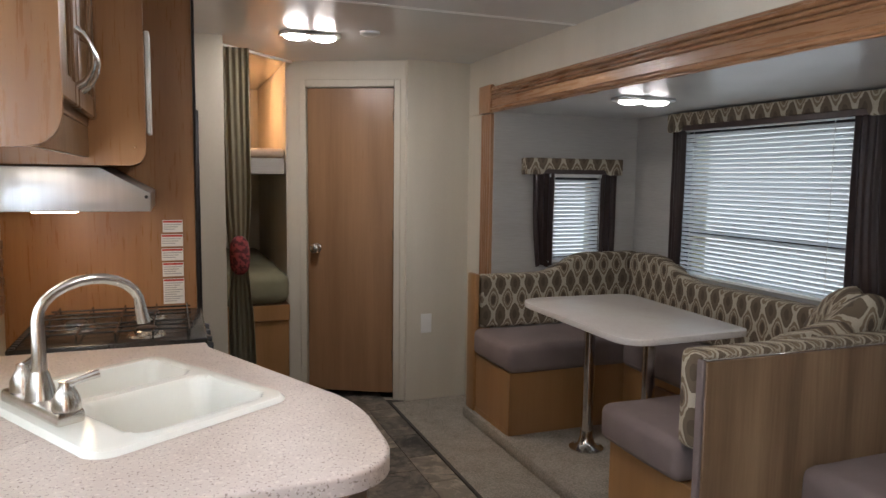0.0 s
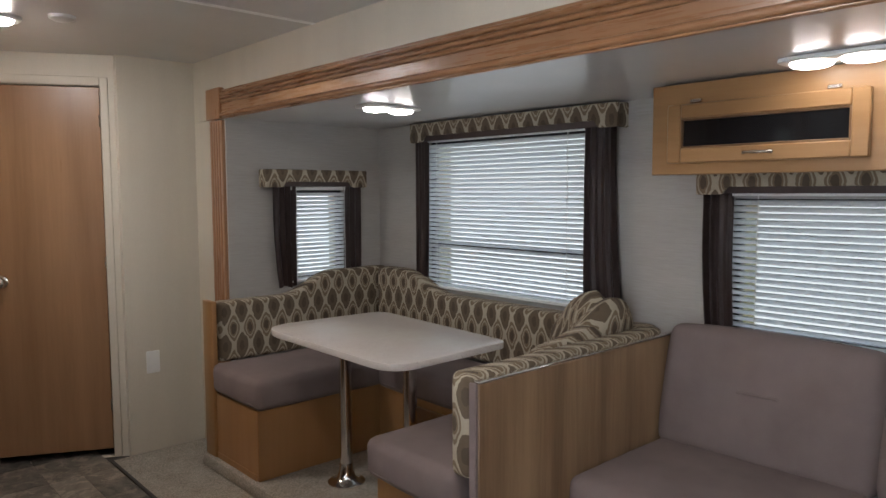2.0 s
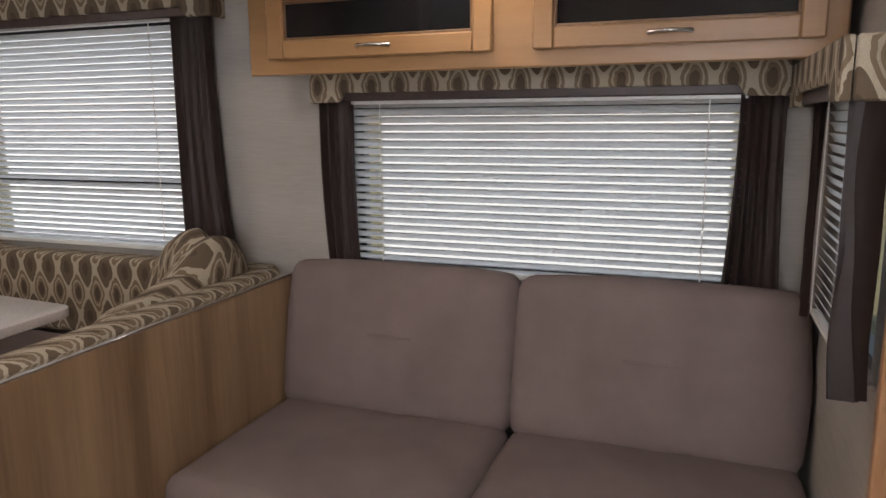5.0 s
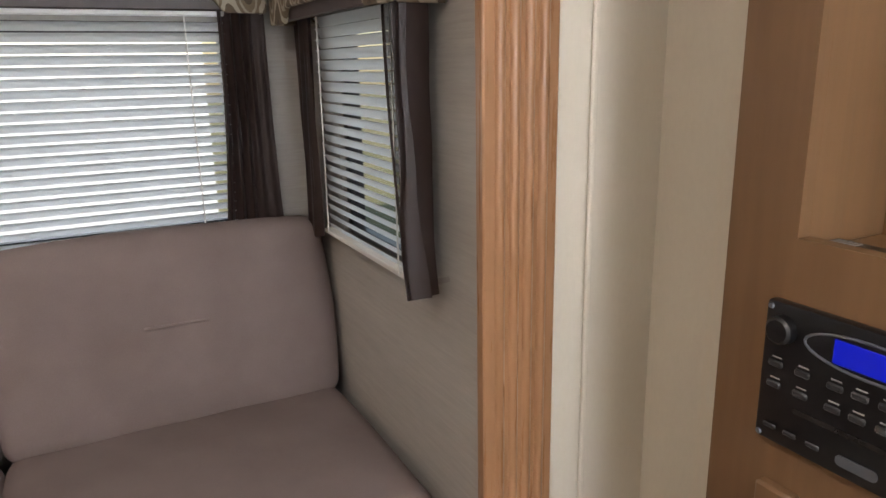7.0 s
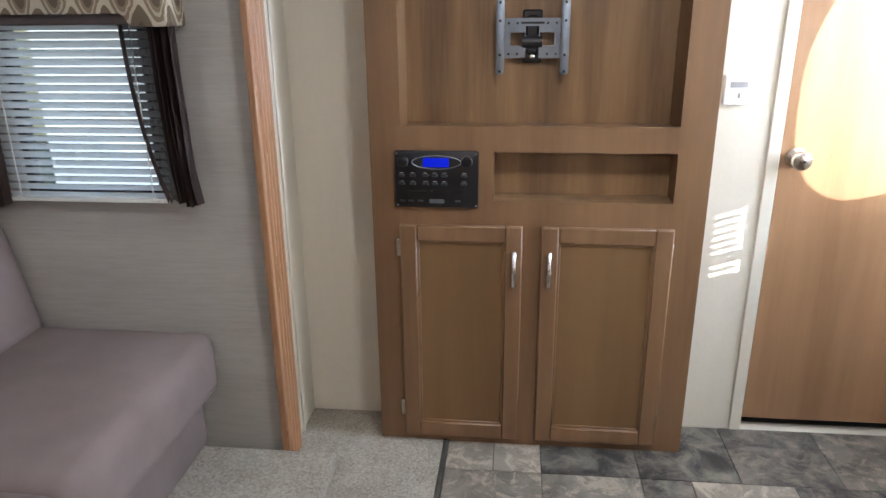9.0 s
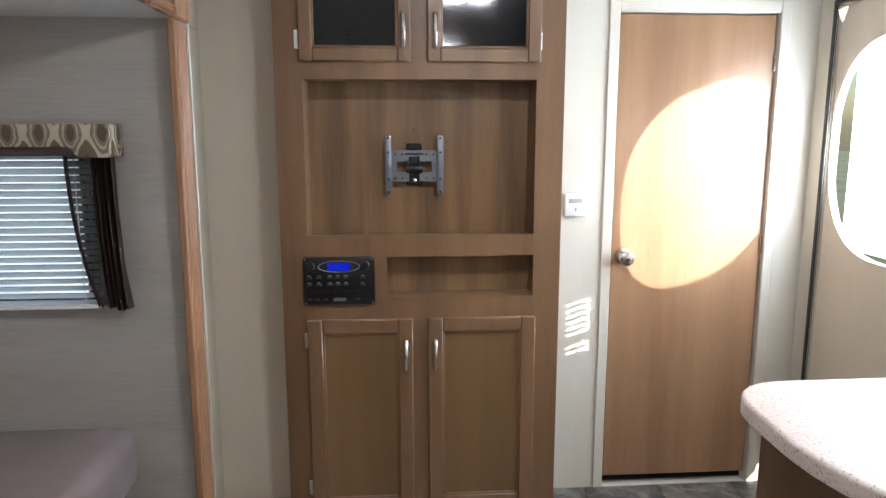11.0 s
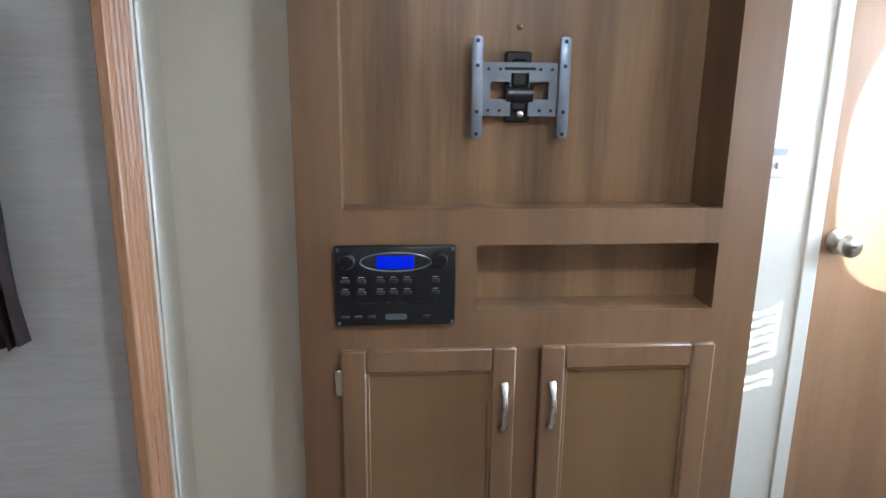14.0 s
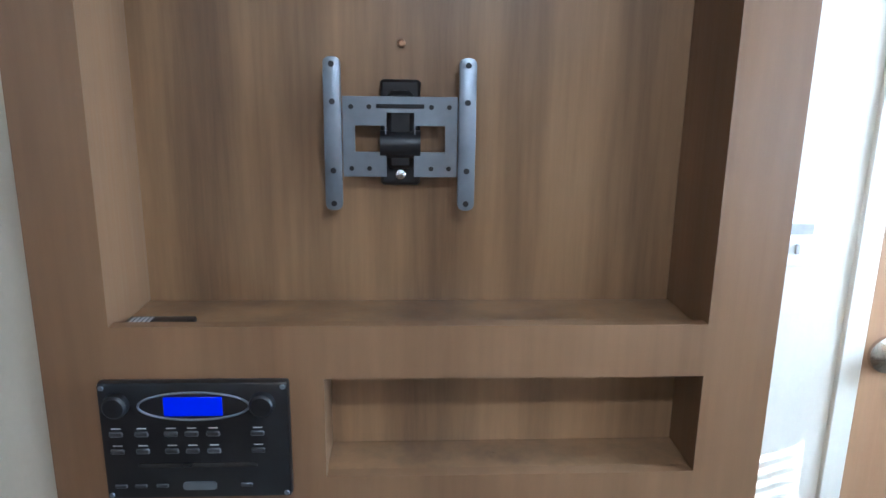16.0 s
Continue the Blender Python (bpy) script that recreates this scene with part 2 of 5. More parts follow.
M["mattress"] = mottled("olive_ticking", (0.155, 0.145, 0.085), (0.215, 0.20, 0.125), 0.9, scale=6, fine=200, bumps=0.2)
M["blanket"] = mottled("tan_blanket", (0.45, 0.34, 0.24), (0.60, 0.47, 0.35), 0.95, scale=12, fine=150, bumps=0.4)
M["plaid"] = mottled("red_plaid_cloth", (0.05, 0.012, 0.012), (0.30, 0.05, 0.05), 0.9, scale=45, fine=120, contrast=(0.45, 0.55))
M["mosaic"] = mottled("brown_mosaic", (0.10, 0.045, 0.02), (0.30, 0.17, 0.09), 0.3, scale=40, fine=80, contrast=(0.4, 0.6))
M["paper"] = mottled("white_label", (0.70, 0.68, 0.64), (0.76, 0.74, 0.70), 0.6, scale=30, bumps=0)
M["red"] = mottled("red_print", (0.45, 0.04, 0.03), (0.52, 0.06, 0.04), 0.6, scale=30, bumps=0)
M["ink"] = mottled("grey_print", (0.30, 0.29, 0.28), (0.40, 0.39, 0.38), 0.6, scale=30, bumps=0)
M["lamp"] = glow("lit_lens", (1.0, 0.95, 0.87), 72.0)
M["lamp_slide"] = glow("lit_slide_lens", (1.0, 0.95, 0.87), 8.5)
M["lamp_low"] = glow("lit_low_lens", (1.0, 0.88, 0.72), 1.9)
M["lamp_hood"] = glow("warm_hood_lens", (1.0, 0.72, 0.42), 9.0)
# glow for the added bunk fill lamp
M["lamp_bunk_fill"] = glow("bunk_fill_lens", (1.0, 0.55, 0.25), 120.0)
M["lcd"] = glow("blue_display", (0.0, 0.02, 1.0), 0.14)
M["glass"] = glass("clear_glass")
M["frost"] = sheer("frosted_panel", (0.75, 0.75, 0.72), (0.85, 0.86, 0.84), 0.5, 0.4)
M["grass"] = mottled("dry_grass", (0.10, 0.12, 0.05), (0.22, 0.21, 0.11), 0.95, scale=0.6, fine=8)
M["siding"] = mottled("white_trailer_siding", (0.62, 0.62, 0.60), (0.72, 0.72, 0.70), 0.4, scale=2)


# ---- mesh helpers ----
def box(x0, x1, y0, y1, z0, z1, bev=0.003, seg=1):
    bm = bmesh.new()
    bmesh.ops.create_cube(bm, size=1)
    for v in bm.verts:
        v.co = Vector((x0 + (v.co.x + 0.5) * (x1 - x0), y0 + (v.co.y + 0.5) * (y1 - y0), z0 + (v.co.z + 0.5) * (z1 - z0)))
    bev = min(bev, 0.45 * min(abs(x1 - x0), abs(y1 - y0), abs(z1 - z0)))
    if bev > 0:
        bmesh.ops.bevel(bm, geom=bm.edges[:], offset=bev, segments=seg, profile=0.5, affect="EDGES")
    return bm


def join(*bms):
    out = bmesh.new()
    for b in bms:
        me = bpy.data.meshes.new("tmp")
        b.to_mesh(me)
        out.from_mesh(me)
        bpy.data.meshes.remove(me)
        b.free()
    return out


def turned(bm, m):
    bmesh.ops.transform(bm, matrix=m, verts=bm.verts)
    return bm


def prism(points, z0, z1, bev=0.0, seg=2):
    """An upright solid over an outline in plan."""
    bm = bmesh.new()
    f = bm.faces.new([bm.verts.new((x, y, z0)) for x, y in points])
    r = bmesh.ops.extrude_face_region(bm, geom=[f])
    for v in [g for g in r["geom"] if isinstance(g, bmesh.types.BMVert)]:
        v.co.z = z1
    bmesh.ops.recalc_face_normals(bm, faces=bm.faces)
    if bev:
        edges = [e for e in bm.edges if abs(e.verts[0].co.z - e.verts[1].co.z) < 1e-6]
        bmesh.ops.bevel(bm, geom=edges, offset=bev, segments=seg, profile=0.5, affect="EDGES")
    return bm


def slab(points, axis, a0, a1, bev=0.0):
    """A flat solid over an outline (u, z) on a wall: axis 'y' has u = x, axis 'x' has u = y."""
    bm = prism(points, a0, a1, bev)
    m = Matrix(((1, 0, 0, 0), (0, 0, 1, 0), (0, 1, 0, 0), (0, 0, 0, 1))) if axis == "y" else Matrix(((0, 0, 1, 0), (1, 0, 0, 0), (0, 1, 0, 0), (0, 0, 0, 1)))
    bmesh.ops.transform(bm, matrix=m, verts=bm.verts)
    bmesh.ops.recalc_face_normals(bm, faces=bm.faces)
    return bm


def rod(p0, p1, r0, r1=None, seg=16):
    r1 = r0 if r1 is None else r1
    p0, p1 = Vector(p0), Vector(p1)
    bm = bmesh.new()
    bmesh.ops.create_cone(bm, cap_ends=True, segments=seg, radius1=r0, radius2=r1, depth=(p1 - p0).length)
    q = (p1 - p0).to_track_quat("Z", "Y").to_matrix().to_4x4()
    return turned(bm, Matrix.Translation((p0 + p1) / 2) @ q)


def lathe(centre, profile, seg=24, axis=(0, 0, 1)):
    """A turned solid: profile rows are (radius, height along the axis)."""
    bm = bmesh.new()
    rings = []
    for r, h in profile:
        rings.append([bm.verts.new((max(r, 1e-4) * math.cos(2 * math.pi * i / seg), max(r, 1e-4) * math.sin(2 * math.pi * i / seg), h)) for i in range(seg)])
    for a, b in zip(rings, rings[1:]):
        for i in range(seg):
            bm.faces.new((a[i], a[(i + 1) % seg], b[(i + 1) % seg], b[i]))
    bm.faces.new(rings[0][::-1])
    bm.faces.new(rings[-1])
    bmesh.ops.recalc_face_normals(bm, faces=bm.faces)
    return turned(bm, Matrix.Translation(centre) @ Vector(axis).to_track_quat("Z", "Y").to_matrix().to_4x4())


def tube(points, r, seg=10):
    """A bent round bar through points."""
    pts = [Vector(p) for p in points]
    bm = bmesh.new()
    rings = []
    for i, p in enumerate(pts):
        d = (pts[min(i + 1, len(pts) - 1)] - pts[max(i - 1, 0)]).normalized()
        side = d.cross(Vector((0.31, 0.77, 0.55))).normalized()
        up = side.cross(d).normalized()
        rad = r[i] if isinstance(r, (list, tuple)) else r
        rings.append([bm.verts.new(p + rad * (math.cos(2 * math.pi * k / seg) * side + math.sin(2 * math.pi * k / seg) * up)) for k in range(seg)])
    for a, b in zip(rings, rings[1:]):
        for k in range(seg):
            bm.faces.new((a[k], a[(k + 1) % seg], b[(k + 1) % seg], b[k]))
    bm.faces.new(rings[0][::-1])
    bm.faces.new(rings[-1])
    bmesh.ops.recalc_face_normals(bm, faces=bm.faces)
    return bm


def soft(x0, x1, y0, y1, z0, z1, r=0.04, puff=0.012, seed=0.0):
    """An upholstered block: rounded edges, faces that swell a little."""
    bm = box(x0, x1, y0, y1, z0, z1, r, 4)
    bmesh.ops.subdivide_edges(bm, edges=[e for e in bm.edges if e.calc_length() > 0.09], cuts=5, use_grid_fill=True)
    c = Vector(((x0 + x1) / 2, (y0 + y1) / 2, (z0 + z1) / 2))
    h = Vector(((x1 - x0) / 2, (y1 - y0) / 2, (z1 - z0) / 2))
    for v in bm.verts:
        p = Vector([(v.co[i] - c[i]) / h[i] for i in range(3)])
        for i in range(3):
            o = [k for k in range(3) if k != i]
            v.co[i] += puff * p[i] * (1 - p[o[0]] ** 2) * (1 - p[o[1]] ** 2)
        v.co += 0.004 * noise.noise_vector(v.co * 7 + Vector((seed, 0, 0)))
    return bm


def drape(top, bottom, depth, z0, z1, folds, wave, axis, tie=None, seed=0.0, thick=0.004):
    """A hanging cloth: top and bottom are its ends along the wall, depth its distance from the origin across it."""
    nu, nv = folds * 8, 26
    bm = bmesh.new()
    rows = []
    for j in range(nv + 1):
        f = j / nv
        g = f * f * (0.6 + 0.4 * f)
        a = top[0] + (bottom[0] - top[0]) * g
        b = top[1] + (bottom[1] - top[1]) * g
        if tie:
            k = math.exp(-((f - tie) / 0.12) ** 2) * 0.35
            m = (a + b) / 2
            a, b = a + (m - a) * k, b + (m - b) * k
        row = []
        for i in range(nu + 1):
            s = i / nu
            w = wave * math.sin(2 * math.pi * folds * s + 0.6 * math.sin(3 * f + seed)) * (0.6 + 0.4 * math.sin(5 * s + seed))
            w += 0.25 * wave * noise.noise(Vector((s * 9, f * 3, seed)))
            u, d, z = a + (b - a) * s, depth + w, z1 + (z0 - z1) * f + 0.006 * math.sin(9 * s + seed) * (f == 1)
            row.append(bm.verts.new((u, d, z) if axis == "y" else (d, u, z)))
        rows.append(row)
    for p, q in zip(rows, rows[1:]):
        for i in range(nu):
            bm.faces.new((p[i], p[i + 1], q[i + 1], q[i]))
    bmesh.ops.solidify(bm, geom=bm.faces[:], thickness=thick)
    return bm


def mesh_of(name, bm, material, smooth=True):
    me = bpy.data.meshes.new(name)
    bm.to_mesh(me)
    bm.free()
    me.materials.append(M[material])
    if smooth:
        me.polygons.foreach_set("use_smooth", [True] * len(me.polygons))
        me.set_sharp_from_angle(angle=radians(38))
    return me


def thing(name, at, label, category, group="", kind=""):
    ob = new(name)
    ob.location = at
    ob.empty_display_size = 0.05
    return tagged(ob, label, category, group, kind)


def part(name, bm, material, parent, label="", at=None):
    """One mesh under a thing or a part; bm in world coordinates, or a shared mesh put at 'at'."""
    me = bm if isinstance(bm, bpy.types.Mesh) else mesh_of(name, bm, material)
    ob = new(name, me)
    ob.parent = parent
    if parent.type == "EMPTY":
        ob.matrix_parent_inverse = Matrix.Translation(-parent.location)
    if at is not None:
        ob.location = at
    return tagged(ob, label)


def single(name, bm, material, label, category, group="", kind=""):
    return tagged(new(name, mesh_of(name, bm, material)), label, category, group, kind)


def structure(name, bm, material, label, category="wall"):
    return single(name, bm, material, label, category, kind="structure")


def rounded(pts, r, n=5):
    """An outline with its corners rounded; r one radius or one for each corner."""
    out = []
    for i, p in enumerate(pts):
        p = Vector((*p, 0))
        a, b = Vector((*pts[i - 1], 0)), Vector((*pts[(i + 1) % len(pts)], 0))
        ri = r[i] if isinstance(r, (list, tuple)) else r
        if ri <= 0:
            out.append((p.x, p.y))
            continue
        s, e = p + (a - p).normalized() * ri, p + (b - p).normalized() * ri
        for k in range(n + 1):
            t = k / n
            q = s * (1 - t) ** 2 + p * 2 * t * (1 - t) + e * t * t
            out.append((q.x, q.y))
    return out


def plate(u0, u1, z0, z1, holes, axis, a0, a1):
    """A wall of boxes round rectangular holes (u0, u1, z0, z1)."""
    us = sorted({u0, u1, *[h[0] for h in holes], *[h[1] for h in holes]})
    zs = sorted({z0, z1, *[h[2] for h in holes], *[h[3] for h in holes]})
    bm = bmesh.new()
    inside = lambda u, z: not (u0 < u < u1 and z0 < z < z1) or any(h[0] < u < h[1] and h[2] < z < h[3] for h in holes)
    put = lambda u, z, a: (u, a, z) if axis == "y" else (a, u, z)
    for i in range(len(us) - 1):
        for k in range(len(zs) - 1):
            uc, zc = (us[i] + us[i + 1]) / 2, (zs[k] + zs[k + 1]) / 2
            if inside(uc, zc):
                continue
            q = [(us[i], zs[k]), (us[i + 1], zs[k]), (us[i + 1], zs[k + 1]), (us[i], zs[k + 1])]
            for a in (a0, a1):
                bm.faces.new([bm.verts.new(put(u, z, a)) for u, z in q])
            du, dz = us[i + 1] - us[i], zs[k + 1] - zs[k]
            for (p, r), (nu, nz) in zip(zip(q, q[1:] + q[:1]), ((uc, zc - dz), (0, 0), (uc, zc + dz), (0, 0))):
                mid = ((p[0] + r[0]) / 2, (p[1] + r[1]) / 2)
                out = (mid[0] + (mid[0] - uc) * 0.001, mid[1] + (mid[1] - zc) * 0.001)
                if inside(*out):
                    bm.faces.new([bm.verts.new(put(*c)) for c in ((*p, a0), (*r, a0), (*r, a1), (*p, a1))])
    bmesh.ops.remove_doubles(bm, verts=bm.verts, dist=1e-5)
    bmesh.ops.recalc_face_normals(bm, faces=bm.faces)
    return bm


# ---- plan, metres ----
XL, XR, XS = -0.05, 2.20, 3.17        # kerb-side wall, slide opening, slide's outer wall
YF, YB = -0.03, 4.16                  # front bulkhead, rear bulkhead
YS0, YS1 = 0.26, 3.79                 # slide's end walls
ZC, ZS, ZF = 2.085, 1.765, 0.07       # main ceiling, slide ceiling, slide floor
BIG = (2.24, 3.33, 0.86, 1.66)        # window openings along their walls: u0, u1, z0, z1
SOFA = (0.44, 1.60, 0.85, 1.36)
SMALL = (2.56, 2.90, 0.90, 1.40)
END = (2.50, 2.93, 0.86, 1.36)
KIT = (1.14, 1.76, 1.02, 1.42)
# unseen opening, added so striped sun falls beside the bedroom door
STRIPE_SLOT = (0.79, 0.96, 0.83, 1.11)

# ---- structure ----
structure("ground", box(-60, 60, -60, 60, -1.05, -0.8, 0), "grass", "dry grass ground outside the trailer", "ground")
structure("floor", box(XL, XR + 0.02, -0.6, 6.2, -0.06, -0.004, 0), "grout", "dark joints under slate-look vinyl flooring", "floor")
structure("wall_slide_outer", plate(YS0 - 0.06, YS1 + 0.06, -0.02, 1.85, [BIG, SOFA], "x", XS, XS + 0.05), "wall_grey", "grey textured wallboard of the slide-out with two windows")
structure("wall_slide_rear", plate(XR, XS, -0.02, 1.85, [SMALL], "y", YS1, YS1 + 0.05), "wall_grey", "grey textured wallboard at the slide-out's rear end")
structure("wall_slide_front", plate(XR, XS, -0.02, 1.85, [END], "y", YS0 - 0.05, YS0), "wall_grey", "grey textured wallboard at the slide-out's front end")
structure("ceiling_slide", box(XR + 0.001, XS + 0.05, YS0, YS1, ZS, ZS + 0.05, 0), "ceiling", "glossy white ceiling panel of the slide-out", "ceiling")
structure("ceiling", box(XL - 0.05, XR + 0.05, -0.6, 6.2, ZC, ZC + 0.05, 0), "ceiling", "glossy white ceiling panel", "ceiling")
structure("ceiling_seam", box(XL, XR, 2.93, 2.955, ZC - 0.004, ZC + 0.01, 0.002), "white", "white plastic strip over a ceiling joint", "trim")
structure("wall_slide_header", box(XR, XR + 0.05, YF - 0.1, YB, ZS + 0.003, ZC, 0), "wall_cream", "cream wallboard above the slide-out opening")
structure("wall_right_front", box(XR, XR + 0.05, YF - 0.1, YS0 - 0.052, -0.02, ZS, 0), "wall_cream", "narrow cream wall beside the slide-out")
structure("wall_right_rear", box(XR, XR + 0.05, YS1 + 0.052, YB, -0.02, ZS, 0), "wall_cream", "narrow cream wall beside the slide-out")
DOOR = (0.105, 0.705, 0.0, 1.845)
structure("wall_front_door", plate(XL, 0.94, -0.02, ZC, [DOOR], "y", YF - 0.05, YF), "wall_cream", "cream wallboard round the bedroom door")
structure("wall_front_side", box(1.92, XR, YF - 0.05, YF, -0.02, ZC, 0), "wall_cream", "cream wallboard beside the media cabinet")
structure("wall_corner_bead", box(XR - 0.008, XR - 0.001, 0.108, 0.120, 0, ZC, 0.003), "wall_cream", "thin cream joint strip on the wall", "trim")
structure("wall_front_back", box(XL - 0.05, XR + 0.05, -0.65, -0.6, -0.06, ZC, 0), "wall_cream", "plain wall closing the front of the trailer")
ENTRY = (0.07, 0.77, 0.02, 1.86)
structure("wall_left", plate(-0.6, 6.2, -0.06, ZC, [KIT, STRIPE_SLOT, ENTRY], "x", XL - 0.05, XL), "wall_cream", "cream wallboard with a window and the entry door")
# rear: bunk nook and an angled bathroom front
A, B = Vector((1.15, 4.545, 0)), Vector((1.80, 4.205, 0))
D = (B - A).normalized()
ang = math.degrees(math.atan2(D.y, D.x))
AB = Matrix.Translation(A) @ Matrix.Rotation(radians(ang), 4, "Z")
L = (B - A).length
structure("wall_bath", turned(plate(0, L, -0.02, ZC, [(0.115, 0.665, 0.0, 1.93)], "y", 0, 0.04), AB), "wall_cream", "cream wallboard round the bathroom door")
structure("wall_rear_panel", slab([(1.80, -0.02), (XR, -0.02), (XR, ZC), (1.80, ZC)], "y", 4.165, 4.205), "wall_cream", "cream wallboard between bathroom and slide-out")
structure("wall_bunk_side", box(1.14, 1.18, 4.56, 6.1, -0.02, ZC, 0), "wall_cream", "pale wall along the bunks")
structure("wall_bunk_left", box(XL, 0.73, 3.86, 3.90, -0.02, ZC, 0), "wall_cream", "pale green wall beside the bunk curtain")
structure("wall_rear", box(XL - 0.05, 2.25, 6.1, 6.15, -0.06, ZC, 0), "wall_cream", "plain wall closing the rear of the trailer")
structure("wall_rear_right", box(XR, XR + 0.05, YB + 0.001, 6.15, -0.06, ZC, 0), "wall_cream", "plain wall closing the bathroom")


def door_leaf(name, u0, u1, z1, m, knob_u, label):
    """A flush door in its wall; u along the wall, outside of the room at positive local y."""
    d = thing(name, m @ Vector(((u0 + u1) / 2, 0, 0)), label, "door", kind="structure")
    part("leaf", turned(box(u0, u1, 0.012, 0.042, 0.04, z1, 0.002), m), "door", d)
    for a, b, c, e, n in ((u0 - 0.045, u0 - 0.006, 0, z1 + 0.05, "jamb"), (u1 + 0.006, u1 + 0.045, 0, z1 + 0.05, "jamb"), (u0 - 0.006, u1 + 0.006, z1 + 0.008, z1 + 0.05, "head")):
        part(n, turned(box(a, b, -0.008, 0.04, c, e, 0.003), m), "wall_cream", d)
    k = part("door_knob", turned(lathe((knob_u, 0.012, 0.945), [(0.032, 0), (0.031, 0.006), (0.012, 0.01), (0.011, 0.03), (0.022, 0.036), (0.029, 0.048), (0.027, 0.06), (0.016, 0.066)], 24, (0, -1, 0)), m), "nickel", d, "round nickel knob")
    part("key_slot", turned(box(knob_u - 0.006, knob_u + 0.006, -0.056, -0.0545, 0.943, 0.947, 0), m), "black", k)
    hinge_u = u1 if abs(knob_u - u0) < abs(knob_u - u1) else u0
    for z in (0.25, z1 * 0.52, z1 - 0.2):
        part("hinge", turned(rod((hinge_u, 0.004, z), (hinge_u, 0.004, z + 0.06), 0.005, seg=8), m), "nickel", d)
    return d


door_leaf("door_bathroom", 0.12, 0.66, 1.925, AB, 0.175, "closed flush wood bathroom door with a round knob")
FRONT = Matrix.Translation((0.81, YF, 0)) @ Matrix.Rotation(math.pi, 4, "Z")
door_leaf("door_bedroom", 0.11, 0.70, 1.84, FRONT, 0.155, "closed flush wood bedroom door lit by the sun")

# floor coverings
structure("carpet_strip", box(1.71, XR + 0.02, YF, 4.165, -0.004, 0.006, 0.003), "carpet", "beige carpet beside the vinyl floor", "floor")
structure("carpet_edge", box(1.695, 1.712, YF, 4.165, -0.004, 0.008, 0.003), "grout", "dark edging between carpet and vinyl", "trim")
structure("floor_slide", join(prism([(2.03, 0.31), (XS, 0.31), (XS, YS1), (2.03, YS1)], 0.0, ZF, 0.02)), "carpet", "beige carpet over the slide-out's raised floor", "floor")


def casing(y0, y1, name):
    c = thing(name, (XR, (y0 + y1) / 2, 0), "fluted wood casing beside the slide-out opening", "trim", kind="structure")
    part("board", box(XR - 0.018, XR + 0.004, y0, y1, 0, 1.757, 0.003), "trim", c)
    w = (y1 - y0 - 0.03) / 4
    for i in range(4):
        a = y0 + 0.015 + i * w
        part("flute", rod((XR - 0.016, a + w / 2, 0.01), (XR - 0.016, a + w / 2, 1.75), w * 0.36, seg=10), "trim", c)
    part("corner_block", box(XR - 0.032, XR - 0.001, y0 - 0.008, y1 + 0.008, 1.76, 1.918, 0.005), "trim", c)


casing(0.188, 0.316, "casing_front")
casing(3.80, 3.94, "casing_rear")
beam = thing("slide_beam", (XR, 2, ZS), "fluted wood fascia above the slide-out opening", "trim", kind="structure")
part("board", box(XR - 0.02, XR - 0.001, 0.326, 3.79, ZS - 0.004, 1.905, 0.003), "trim_y", beam)
for i, (z, r) in enumerate(((1.780, 0.013), (1.845, 0.009), (1.864, 0.009), (1.884, 0.010))):
    part("moulding", rod((XR - 0.02, 0.33, z), (XR - 0.02, 3.785, z), r, seg=10), "trim_y", beam)

# ---- windows, blinds, valances, curtains ----
def window(number, axis, opening, a_in, out, label):
    """A framed pane in its opening: a_in the wall's inner face, out +1 or -1 outwards."""
    u0, u1, z0, z1 = opening
    w = thing("window_%d" % number, (((u0 + u1) / 2, a_in, z0) if axis == "y" else (a_in, (u0 + u1) / 2, z0)), label, "window", kind="structure")
    a, b = sorted((a_in + 0.012 * out, a_in + 0.05 * out))
    put = (lambda p, q, r, s, c, d: box(p, q, c, d, r, s, 0.003)) if axis == "y" else (lambda p, q, r, s, c, d: box(c, d, p, q, r, s, 0.003))
    for p, q, r, s in ((u0, u0 + 0.025, z0, z1), (u1 - 0.025, u1, z0, z1), (u0 + 0.025, u1 - 0.025, z0, z0 + 0.025), (u0 + 0.025, u1 - 0.025, z1 - 0.025, z1)):
        part("window_frame", put(p, q, r, s, a, b), "black", w)
    c, d = sorted((a_in + 0.034 * out, a_in + 0.038 * out))
    pane = part("pane", put(u0 + 0.02, u1 - 0.02, z0 + 0.02, z1 - 0.02, c, d), "glass", w)
    pane.visible_shadow = False
    if number == 1:
        part("mullion", put(u0 + 0.025, u1 - 0.025, z0 + 0.235, z0 + 0.262, a, b), "black", w)
    # bar in the added opening, leaves a gap in the sun stripes
    if number == 6:
        part("mullion", put(u0 + 0.025, u1 - 0.025, z0 + 0.08, z0 + 0.105, a, b), "black", w)
    return w


